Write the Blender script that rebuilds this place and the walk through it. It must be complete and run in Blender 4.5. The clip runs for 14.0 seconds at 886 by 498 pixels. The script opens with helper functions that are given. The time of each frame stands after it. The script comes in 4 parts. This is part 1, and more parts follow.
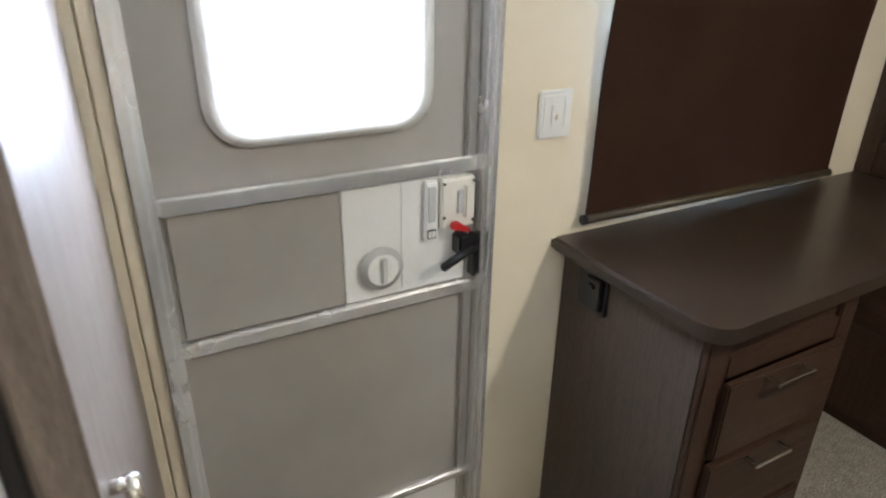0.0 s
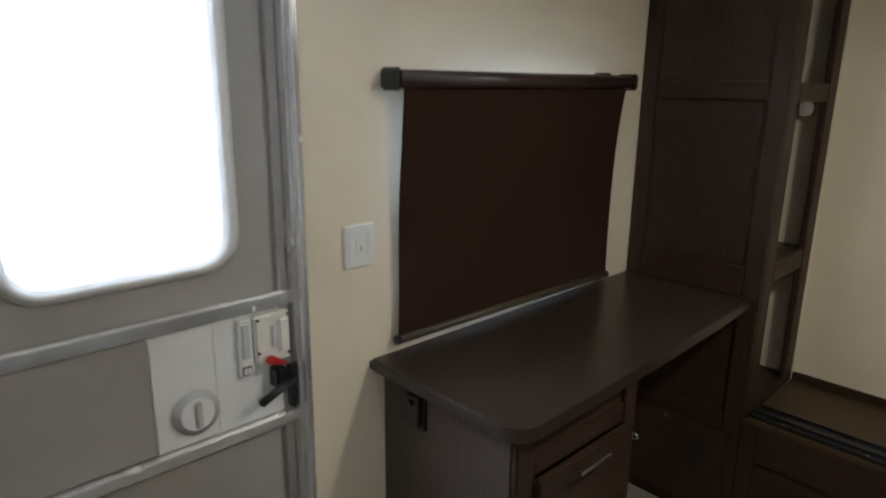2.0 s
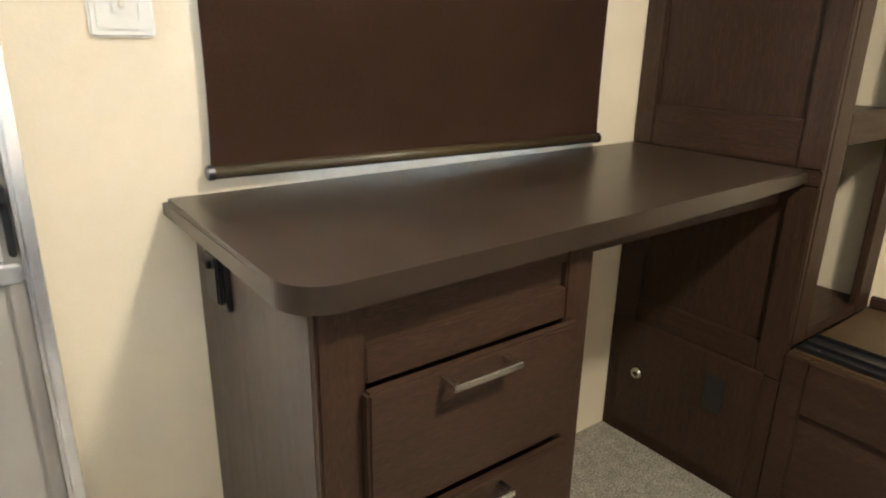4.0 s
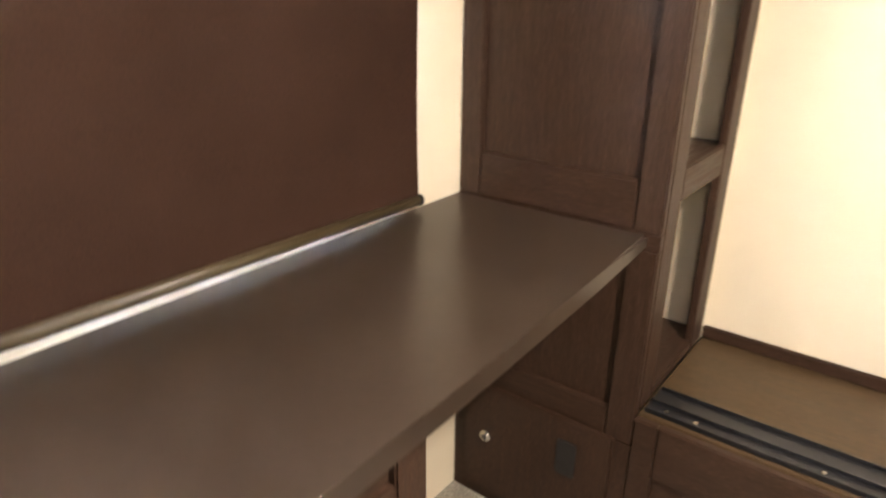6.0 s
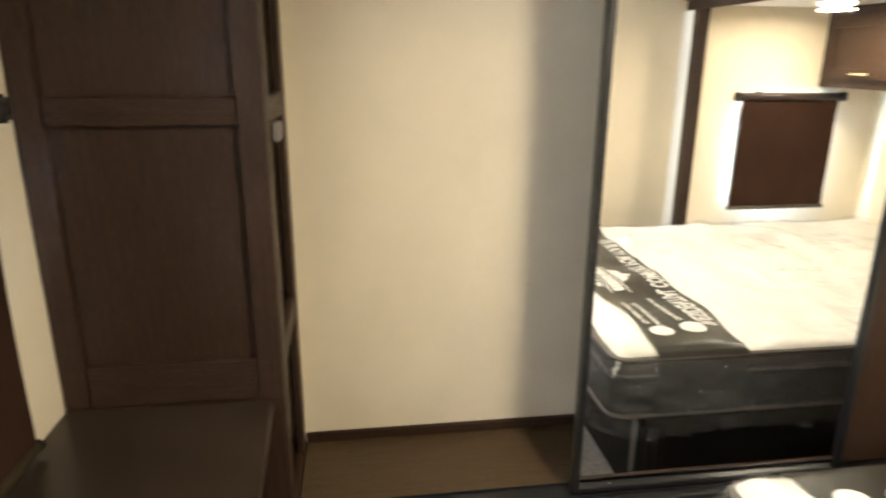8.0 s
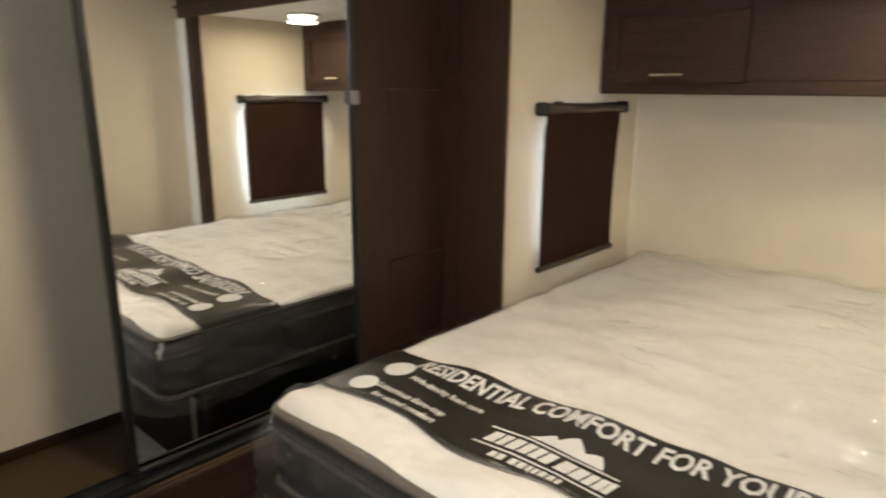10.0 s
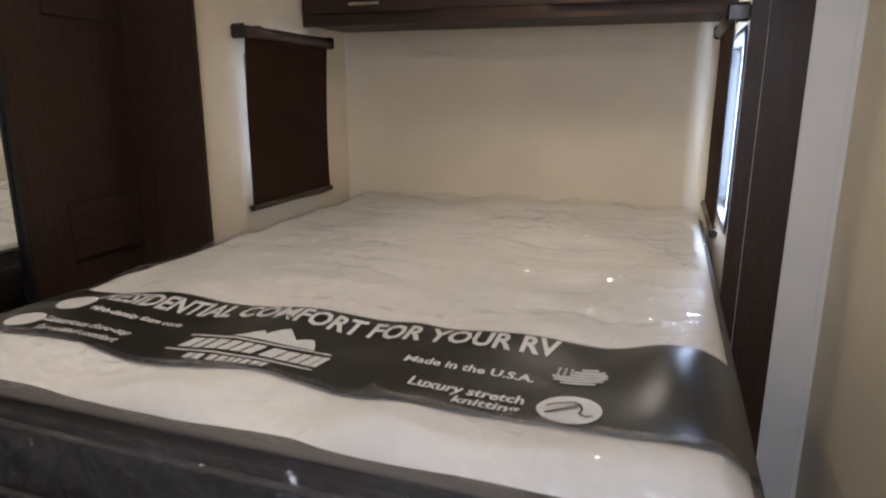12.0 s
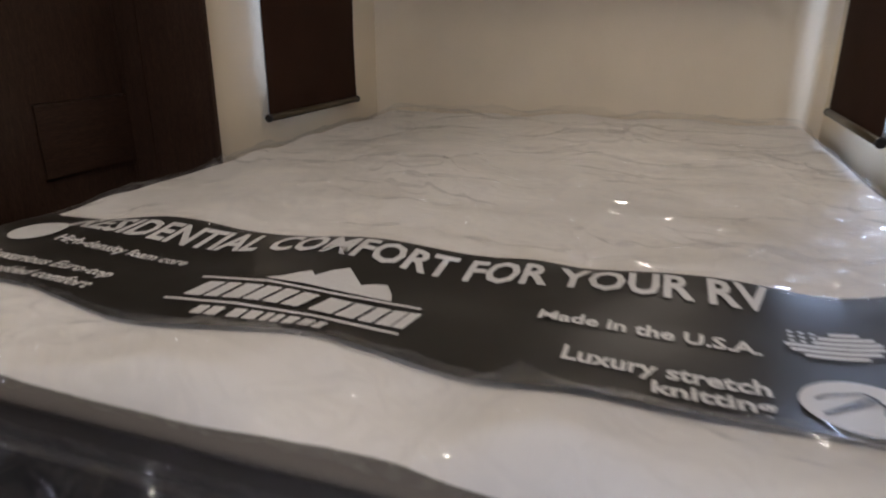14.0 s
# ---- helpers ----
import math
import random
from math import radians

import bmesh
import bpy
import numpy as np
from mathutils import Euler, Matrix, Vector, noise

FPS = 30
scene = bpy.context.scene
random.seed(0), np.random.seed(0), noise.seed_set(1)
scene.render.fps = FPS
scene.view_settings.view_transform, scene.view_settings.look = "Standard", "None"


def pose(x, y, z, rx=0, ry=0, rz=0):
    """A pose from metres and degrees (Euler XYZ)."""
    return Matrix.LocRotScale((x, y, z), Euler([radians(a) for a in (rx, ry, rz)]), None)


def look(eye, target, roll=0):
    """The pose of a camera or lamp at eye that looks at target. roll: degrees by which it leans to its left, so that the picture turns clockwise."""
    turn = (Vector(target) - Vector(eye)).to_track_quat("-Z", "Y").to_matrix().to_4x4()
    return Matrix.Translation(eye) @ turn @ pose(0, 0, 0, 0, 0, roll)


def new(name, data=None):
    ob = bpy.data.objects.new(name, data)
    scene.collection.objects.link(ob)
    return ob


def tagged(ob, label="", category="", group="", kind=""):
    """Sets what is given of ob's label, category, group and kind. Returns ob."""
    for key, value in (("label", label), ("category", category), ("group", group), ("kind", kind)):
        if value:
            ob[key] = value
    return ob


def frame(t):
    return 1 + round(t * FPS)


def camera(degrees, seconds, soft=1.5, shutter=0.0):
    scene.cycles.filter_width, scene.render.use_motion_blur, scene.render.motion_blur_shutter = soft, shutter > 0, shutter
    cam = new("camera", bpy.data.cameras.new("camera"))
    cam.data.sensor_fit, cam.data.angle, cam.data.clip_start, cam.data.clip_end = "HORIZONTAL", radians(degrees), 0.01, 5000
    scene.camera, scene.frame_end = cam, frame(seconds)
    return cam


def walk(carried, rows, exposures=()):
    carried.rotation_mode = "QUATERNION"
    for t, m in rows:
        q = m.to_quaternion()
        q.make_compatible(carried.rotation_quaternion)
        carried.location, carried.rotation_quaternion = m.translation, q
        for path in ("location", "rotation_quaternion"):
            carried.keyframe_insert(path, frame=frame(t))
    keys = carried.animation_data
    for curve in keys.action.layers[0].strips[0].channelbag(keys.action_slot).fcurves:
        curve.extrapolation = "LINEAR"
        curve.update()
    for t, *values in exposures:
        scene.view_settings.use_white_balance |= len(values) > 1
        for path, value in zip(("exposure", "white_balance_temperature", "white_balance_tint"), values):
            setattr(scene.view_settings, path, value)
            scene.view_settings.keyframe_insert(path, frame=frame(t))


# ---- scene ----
cam = camera(69.2, 14.0, 2.0, 0.5)
PATH = [
    (0, (0.633, 0.442, 1.395), (1.503, 2.035, 0.555), 1.0),
    (0.5, (0.548, 0.387, 1.464), (1.451, 1.997, 0.694), 1.5),
    (1, (0.513, 0.346, 1.524), (1.526, 1.934, 0.853), 1.3),
    (1.5, (0.549, 0.327, 1.544), (1.761, 1.811, 0.97), 1.0),
    (2, (0.644, 0.353, 1.453), (1.974, 1.759, 0.948), 0.7),
    (2.5, (0.823, 0.426, 1.299), (2.155, 1.832, 0.8), 0.7),
    (3, (1.056, 0.464, 1.143), (2.306, 1.936, 0.622), 1.1),
    (3.2, (1.118, 0.471, 1.102), (2.311, 1.982, 0.559), 1.4),
    (5.3, (1.483, 0.518, 1.04), (2.623, 1.991, 0.313), 1.6),
    (5.5, (1.527, 0.556, 1.078), (2.752, 1.957, 0.346), 1.4),
    (6, (1.507, 0.68, 1.229), (2.973, 1.816, 0.48), 0.6),
    (6.5, (1.428, 0.793, 1.387), (3.111, 1.58, 0.648), 0.6),
    (7, (1.41, 0.864, 1.516), (3.237, 1.258, 0.805), 0.5),
    (7.5, (1.352, 0.863, 1.543), (3.248, 0.957, 0.914), 0.5),
    (8, (1.304, 0.865, 1.544), (3.202, 0.6, 0.97), 0.4),
    (8.5, (1.236, 0.847, 1.529), (3.067, 0.256, 0.984), 0.4),
    (9, (1.202, 0.89, 1.435), (2.893, -0.059, 0.947), -0.2),
    (9.2, (1.19, 0.9, 1.43), (2.81, -0.165, 0.942), -0.0),
    (11.3, (1.023, 0.812, 1.29), (1.796, -0.975, 0.831), 0.1),
    (11.5, (1.025, 0.811, 1.253), (1.731, -1.003, 0.792), 0.2),
    (12, (1.047, 0.791, 1.149), (1.685, -1.044, 0.676), 0.2),
    (12.5, (1.092, 0.751, 1.064), (1.725, -1.084, 0.58), -0.2),
    (13, (1.151, 0.722, 1.007), (1.778, -1.101, 0.476), -0.0),
    (13.5, (1.232, 0.624, 0.994), (1.853, -1.177, 0.384), -0.0),
    (14, (1.343, 0.472, 1.001), (1.966, -1.31, 0.34), 0.2),
]
EXPOSURES = [
    (0.0, 0.55, 5550, 10), (1.5, -0.34, 5500, 9), (2.2, -0.30, 5500, 9), (3.0, 0.42, 5750, 9), (5.3, 1.88, 6050, 13), (6.5, 2.14, 6100, 21),
    (7.0, 1.70, 6250, 20), (7.5, 1.30, 6400, 14), (8.0, 0.86, 6450, 10), (9.0, 0.10, 6500, 9), (11.3, -0.70, 6150, 17), (12.5, -1.22, 5900, 20), (14.0, -1.36, 5900, 21),
]
walk(cam, [(t, look(eye, target, roll)) for t, eye, target, roll in PATH], EXPOSURES)

# ---- world, lamps, exposure ----
world = bpy.data.worlds.new("sky")
scene.world = world
world.use_nodes = True
wn = world.node_tree
sky = wn.nodes.new("ShaderNodeTexSky")
sky.sky_type, sky.sun_disc = "NISHITA", False
sky.sun_elevation, sky.sun_rotation = radians(48), radians(150)
wn.nodes["Background"].inputs["Strength"].default_value = 0.12
wn.links.new(sky.outputs["Color"], wn.nodes["Background"].inputs["Color"])

sun_data = bpy.data.lights.new("sun", "SUN")
sun_data.energy, sun_data.angle, sun_data.color = 1.2, radians(12), (1.0, 0.95, 0.88)
sun = new("sun", sun_data)
sun.matrix_world = look((0, 0, 8), (-0.5 * 4, 0.87 * 4, 8 - 4.4))


def area_lamp(name, eye, target, sx, sy, watts, colour, shape="RECTANGLE"):
    data = bpy.data.lights.new(name, "AREA")
    data.shape, data.size, data.size_y = shape, sx, sy
    data.energy, data.color = watts, colour
    ob = new(name, data)
    ob.matrix_world = look(eye, target)
    return ob


MAIN_W, SLIDE_W = 14.0, 7.0
DAY = (0.64, 0.80, 1.0)
WARM = (1.0, 0.87, 0.66)
area_lamp("door_window_daylight", (0.995, 1.65, 1.43), (0.995, 0.5, 1.43), 0.40, 0.66, 20.0, (0.90, 0.94, 1.0))
area_lamp("desk_window_daylight", (2.008, 1.62, 1.13), (2.008, 0.5, 0.80), 0.64, 0.46, 32.0, DAY)
area_lamp("west_slide_window_daylight", (0.850, -1.405, 1.035), (1.3, -1.405, 1.035), 0.40, 0.49, 56.0, DAY)
area_lamp("east_slide_window_daylight", (2.56, -1.435, 1.04), (1.5, -1.435, 1.04), 0.40, 0.48, 18.0, DAY)

# ---- materials ----


def material(name, colour, rough=0.5, metal=0.0, **more):
    m = bpy.data.materials.new(name)
    m.use_nodes = True
    b = m.node_tree.nodes["Principled BSDF"]
    b.inputs["Base Color"].default_value = (*colour, 1)
    b.inputs["Roughness"].default_value = rough
    b.inputs["Metallic"].default_value = metal
    for key, value in more.items():
        b.inputs[key.replace("_", " ")].default_value = value
    return m


def noise_node(m, scale, stretch=(1, 1, 1), detail=4.0, rough=0.55):
    n = m.node_tree.nodes
    tc, mp, tx = n.new("ShaderNodeTexCoord"), n.new("ShaderNodeMapping"), n.new("ShaderNodeTexNoise")
    mp.inputs["Scale"].default_value = stretch
    tx.inputs["Scale"].default_value, tx.inputs["Detail"].default_value = scale, detail
    tx.inputs["Roughness"].default_value = rough
    m.node_tree.links.new(tc.outputs["Object"], mp.inputs["Vector"])
    m.node_tree.links.new(mp.outputs["Vector"], tx.inputs["Vector"])
    return tx


def ramp(m, source, stops):
    r = m.node_tree.nodes.new("ShaderNodeValToRGB")
    e = r.color_ramp.elements
    e[0].position, e[0].color = stops[0][0], (*stops[0][1], 1)
    e[1].position, e[1].color = stops[-1][0], (*stops[-1][1], 1)
    for p, c in stops[1:-1]:
        e.new(p).color = (*c, 1)
    m.node_tree.links.new(source, r.inputs["Fac"])
    return r


def bump(m, source, strength, distance=0.002):
    b = m.node_tree.nodes.new("ShaderNodeBump")
    b.inputs["Strength"].default_value, b.inputs["Distance"].default_value = strength, distance
    m.node_tree.links.new(source, b.inputs["Height"])
    old = m.node_tree.nodes["Principled BSDF"].inputs["Normal"]
    if old.is_linked:
        m.node_tree.links.new(old.links[0].from_socket, b.inputs["Normal"])
    m.node_tree.links.new(b.outputs["Normal"], old)
    return b


def tinted(m, source, socket="Base Color"):
    m.node_tree.links.new(source, m.node_tree.nodes["Principled BSDF"].inputs[socket])


def mixed(m, a, b, factor, blend="MULTIPLY"):
    x = m.node_tree.nodes.new("ShaderNodeMix")
    x.data_type, x.blend_type = "RGBA", blend
    x.inputs[0].default_value = factor
    m.node_tree.links.new(a, x.inputs[6])
    m.node_tree.links.new(b, x.inputs[7])
    return x.outputs[2]


def wood(name, dark, mid, light, grain, rough=0.46, relief=0.12, sheen=0.24):
    """Stained wood-look laminate; grain stretches the pattern along one axis."""
    m = material(name, mid, rough, 0.0, Specular_IOR_Level=sheen)
    fine = noise_node(m, 60, grain, 6, 0.7)
    broad = noise_node(m, 7, grain, 3, 0.5)
    c = ramp(m, fine.outputs["Fac"], [(0.32, dark), (0.5, mid), (0.70, light)])
    s = ramp(m, broad.outputs["Fac"], [(0.3, (0.74, 0.72, 0.70)), (0.7, (1.12, 1.1, 1.08))])
    tinted(m, mixed(m, c.outputs["Color"], s.outputs["Color"], 1.0))
    r = ramp(m, broad.outputs["Fac"], [(0.3, (rough - 0.06,) * 3), (0.7, (rough + 0.08,) * 3)])
    tinted(m, r.outputs["Color"], "Roughness")
    bump(m, fine.outputs["Fac"], relief, 0.001)
    return m


def soft_paint(name, colour, rough, amount, scale=180, relief=0.1, wide=4):
    """A plain surface with fine tooth and slow, faint staining."""
    m = material(name, colour, rough)
    fine = noise_node(m, scale, detail=3)
    broad = noise_node(m, wide, detail=3)
    lo, hi = tuple(c * (1 - amount) for c in colour), tuple(min(1, c * (1 + amount)) for c in colour)
    c = ramp(m, broad.outputs["Fac"], [(0.3, lo), (0.7, hi)])
    g = ramp(m, fine.outputs["Fac"], [(0.3, (1 - amount, 1 - amount, 1 - amount)), (0.7, (1, 1, 1))])
    tinted(m, mixed(m, c.outputs["Color"], g.outputs["Color"], 1.0))
    bump(m, fine.outputs["Fac"], relief, 0.0008)
    return m


V, HX, HY = (14, 14, 1.0), (1.0, 14, 14), (14, 1.0, 14)
DK, MD, LT = (0.0165, 0.0088, 0.0054), (0.038, 0.0204, 0.0124), (0.072, 0.040, 0.0240)
wood_v = wood("dark_wood_upright", DK, MD, LT, V)
wood_x = wood("dark_wood_across_x", DK, MD, LT, HX)
wood_y = wood("dark_wood_across_y", DK, MD, LT, HY)
# dark wood greyed and lightened in colour for door daylight on one side
wood_daylit = wood("daylit_dark_wood", (0.040, 0.028, 0.021), (0.070, 0.052, 0.040), (0.110, 0.086, 0.068), V, 0.42, 0.12, 0.3)
wood_base = wood("black_stained_board", (0.006, 0.005, 0.0045), (0.012, 0.010, 0.009), (0.020, 0.017, 0.015), HX, 0.7, 0.1, 0.1)
wood_grey = wood("grey_brown_wood", (0.115, 0.092, 0.076), (0.175, 0.145, 0.122), (0.25, 0.21, 0.18), V, 0.36, 0.12, 0.45)
wood_floor = wood("dark_plank_vinyl", (0.038, 0.024, 0.0115), (0.064, 0.041, 0.020), (0.098, 0.066, 0.034), HY, 0.4)
desk_lam = soft_paint("espresso_laminate", (0.033, 0.0222, 0.0150), 0.30, 0.14, 90, 0.06, 6)
edge_black = soft_paint("black_rubber", (0.012, 0.011, 0.011), 0.5, 0.15)
black_plastic = soft_paint("black_plastic", (0.010, 0.010, 0.011), 0.32, 0.1)
wall_vinyl = soft_paint("cream_wall_vinyl", (0.72, 0.63, 0.47), 0.55, 0.035, 220, 0.25)
wall_pale = soft_paint("pale_wall_vinyl", (0.74, 0.72, 0.66), 0.55, 0.03, 220, 0.2)
ceiling_white = soft_paint("white_ceiling_board", (0.78, 0.77, 0.74), 0.6, 0.03, 150, 0.2)
white_plastic = soft_paint("white_plastic", (0.76, 0.75, 0.71), 0.32, 0.03, 90, 0.03)
ivory_plastic = soft_paint("ivory_plastic", (0.72, 0.69, 0.60), 0.35, 0.03, 90, 0.03)
clear_grey = soft_paint("translucent_grey_plastic", (0.52, 0.51, 0.49), 0.25, 0.04, 90, 0.05)
dull_plastic = soft_paint("dull_grey_plastic", (0.20, 0.178, 0.168), 0.45, 0.05)
red_plastic = soft_paint("red_plastic", (0.45, 0.02, 0.018), 0.35, 0.05)
chrome = material("brushed_nickel", (0.72, 0.69, 0.63), 0.22, 1.0)
shell = soft_paint("grey_door_skin", (0.40, 0.38, 0.355), 0.5, 0.04, 60, 0.1)
bulb = material("lit_diffuser", (1, 0.9, 0.7), 0.4)
bulb.node_tree.nodes["Principled BSDF"].inputs["Emission Color"].default_value = (1.0, 0.86, 0.62, 1)
bulb.node_tree.nodes["Principled BSDF"].inputs["Emission Strength"].default_value = 6.0

alu = material("mill_aluminium", (0.82, 0.81, 0.80), 0.30, 0.82)
_n = noise_node(alu, 5, (1, 1, 1), 3)
tinted(alu, ramp(alu, _n.outputs["Fac"], [(0.3, (0.20,) * 3), (0.7, (0.29,) * 3)]).outputs["Color"], "Roughness")

mesh_screen = material("grey_insect_screen", (0.36, 0.345, 0.325), 0.65)
_b = noise_node(mesh_screen, 3, detail=2)
_w = mesh_screen.node_tree.nodes.new("ShaderNodeTexChecker")
_tc = mesh_screen.node_tree.nodes.new("ShaderNodeTexCoord")
_w.inputs["Scale"].default_value = 700
mesh_screen.node_tree.links.new(_tc.outputs["Object"], _w.inputs["Vector"])
_w.inputs["Color1"].default_value, _w.inputs["Color2"].default_value = (0.85, 0.85, 0.85, 1), (1, 1, 1, 1)
tinted(mesh_screen, mixed(mesh_screen, ramp(mesh_screen, _b.outputs["Fac"], [(0.3, (0.335, 0.308, 0.272)), (0.7, (0.395, 0.366, 0.326))]).outputs["Color"], _w.outputs["Color"], 1.0))

glass = material("window_glass", (1, 1, 1), 0.02, 0.0, Transmission_Weight=1.0, IOR=1.1)
frosted = material("frosted_glass", (1, 1, 1), 0.55, 0.0, Transmission_Weight=1.0, IOR=1.1)

mirror_glass = material("mirror_silver", (0.90, 0.91, 0.90), 0.015, 1.0)

blind_cloth = material("brown_blind_fabric", (0.036, 0.015, 0.009), 0.8, 0.0, Specular_IOR_Level=0.08)
_t = blind_cloth.node_tree
_f = noise_node(blind_cloth, 350, detail=2)
_g = noise_node(blind_cloth, 5, detail=2)
tinted(blind_cloth, mixed(blind_cloth, ramp(blind_cloth, _g.outputs["Fac"], [(0.3, (0.032, 0.0158, 0.0100)), (0.7, (0.041, 0.0200, 0.0126))]).outputs["Color"], ramp(blind_cloth, _f.outputs["Fac"], [(0.3, (0.8,) * 3), (0.7, (1.1,) * 3)]).outputs["Color"], 1.0))
bump(blind_cloth, _f.outputs["Fac"], 0.2, 0.0006)
_tr, _mx = _t.nodes.new("ShaderNodeBsdfTranslucent"), _t.nodes.new("ShaderNodeMixShader")
_tr.inputs["Color"].default_value = (0.05, 0.018, 0.010, 1)
_mx.inputs["Fac"].default_value = 0.05
_t.links.new(_t.nodes["Principled BSDF"].outputs["BSDF"], _mx.inputs[1])
_t.links.new(_tr.outputs["BSDF"], _mx.inputs[2])
_t.links.new(_mx.outputs["Shader"], _t.nodes["Material Output"].inputs["Surface"])

carpet = material("beige_loop_carpet", (0.30, 0.27, 0.22), 0.95)
_c1, _c2 = noise_node(carpet, 190, detail=3), noise_node(carpet, 30, detail=3)
tinted(carpet, mixed(carpet, ramp(carpet, _c1.outputs["Fac"], [(0.35, (0.15, 0.13, 0.105)), (0.65, (0.42, 0.38, 0.31))]).outputs["Color"], ramp(carpet, _c2.outputs["Fac"], [(0.3, (0.75,) * 3), (0.7, (1.1,) * 3)]).outputs["Color"], 1.0))
bump(carpet, _c1.outputs["Fac"], 0.9, 0.006)

ticking = soft_paint("white_quilted_ticking", (0.78, 0.75, 0.68), 0.6, 0.03, 300, 0.3)
border_cloth = soft_paint("dark_grey_border_cloth", (0.022, 0.019, 0.0175), 0.7, 0.1, 240, 0.4)
ticking_side = soft_paint("grey_gusset_cloth", (0.048, 0.040, 0.034), 0.65, 0.08, 240, 0.3)
tape_cloth = soft_paint("pale_edge_tape", (0.092, 0.079, 0.066), 0.6, 0.06, 240, 0.3)
band_print = material("black_printed_band", (0.027, 0.0245, 0.0195), 0.27)
_p = noise_node(band_print, 9, detail=3)
tinted(band_print, ramp(band_print, _p.outputs["Fac"], [(0.3, (0.30,) * 3), (0.7, (0.38,) * 3)]).outputs["Color"], "Roughness")
band_ink = soft_paint("white_ink", (0.68, 0.67, 0.63), 0.4, 0.03, 200, 0.03)


def plastic_film(name, haze, relief, shine, rough):
    """Clear polythene: see-through, with a little haze and a glossy, crinkled face."""
    m = bpy.data.materials.new(name)
    m.use_nodes = True
    t = m.node_tree
    t.nodes.remove(t.nodes["Principled BSDF"])
    tp, df, gl, fr = (t.nodes.new(k) for k in ("ShaderNodeBsdfTransparent", "ShaderNodeBsdfDiffuse", "ShaderNodeBsdfGlossy", "ShaderNodeFresnel"))
    a, b = t.nodes.new("ShaderNodeMixShader"), t.nodes.new("ShaderNodeMixShader")
    df.inputs["Color"].default_value = (0.85, 0.86, 0.88, 1)
    gl.inputs["Roughness"].default_value = rough
    fr.inputs["IOR"].default_value = 1.62
    a.inputs["Fac"].default_value = haze
    tc, last = t.nodes.new("ShaderNodeTexCoord"), None
    # narrow wandering ridges of gathered film, small, over a gently rolling sheet
    for scale, distort, depth, stretch, width in ((4.5, 0.8, 0.030, (1.0, 1.7, 1.3), 0.0), (11.0, 1.5, 0.0040, (1.0, 1.6, 1.0), 0.075)):
        mp, nz, bp = t.nodes.new("ShaderNodeMapping"), t.nodes.new("ShaderNodeTexNoise"), t.nodes.new("ShaderNodeBump")
        mp.inputs["Scale"].default_value = stretch
        mp.inputs["Location"].default_value = (scale, scale * 0.37, 0.0)
        mp.inputs["Rotation"].default_value = (0.0, 0.0, 0.35 if scale > 5 else -0.2)
        nz.inputs["Scale"].default_value, nz.inputs["Detail"].default_value, nz.inputs["Distortion"].default_value = scale, 0.8, distort
        bp.inputs["Strength"].default_value, bp.inputs["Distance"].default_value = 1.0, depth * relief
        t.links.new(tc.outputs["Object"], mp.inputs["Vector"])
        t.links.new(mp.outputs["Vector"], nz.inputs["Vector"])
        height = nz.outputs["Fac"]
        if width:
            off, fold, ridge = t.nodes.new("ShaderNodeMath"), t.nodes.new("ShaderNodeMath"), t.nodes.new("ShaderNodeMapRange")
            off.operation, fold.operation = "SUBTRACT", "ABSOLUTE"
            off.inputs[1].default_value = 0.5
            ridge.interpolation_type = "SMOOTHSTEP"
            for k, v in (("From Min", 0.0), ("From Max", width), ("To Min", 1.0), ("To Max", 0.0)):
                ridge.inputs[k].default_value = v
            t.links.new(height, off.inputs[0])
            t.links.new(off.outputs["Value"], fold.inputs[0])
            t.links.new(fold.outputs["Value"], ridge.inputs["Value"])
            height = ridge.outputs["Result"]
        t.links.new(height, bp.inputs["Height"])
        if last:
            t.links.new(last.outputs["Normal"], bp.inputs["Normal"])
        last = bp
    t.links.new(last.outputs["Normal"], gl.inputs["Normal"])
    t.links.new(tp.outputs["BSDF"], a.inputs[1])
    t.links.new(df.outputs["BSDF"], a.inputs[2])
    cap = t.nodes.new("ShaderNodeMath")
    cap.operation = "MINIMUM"
    cap.inputs[1].default_value = shine
    t.links.new(fr.outputs["Fac"], cap.inputs[0])
    t.links.new(cap.outputs["Value"], b.inputs["Fac"])
    t.links.new(a.outputs["Shader"], b.inputs[1])
    t.links.new(gl.outputs["BSDF"], b.inputs[2])
    t.links.new(b.outputs["Shader"], t.nodes["Material Output"].inputs["Surface"])
    return m


film = plastic_film("clear_plastic_film", 0.03, 1.9, 0.14, 0.085)
film_loose = plastic_film("loose_plastic_film", 0.030, 2.6, 0.16, 0.08)

gravel = soft_paint("pale_gravel", (0.34, 0.32, 0.29), 0.95, 0.25, 30, 0.5)
exterior = soft_paint("white_fibreglass", (0.72, 0.72, 0.71), 0.3, 0.02, 40, 0.02)

# ---- building helpers ----
ORIGIN = {}


def thing(name, base, label, category, group=""):
    ob = new(name)
    ob.empty_display_size = 0.1
    ob.location = base
    ORIGIN[ob.name] = Vector(base)
    return tagged(ob, label, category, group)


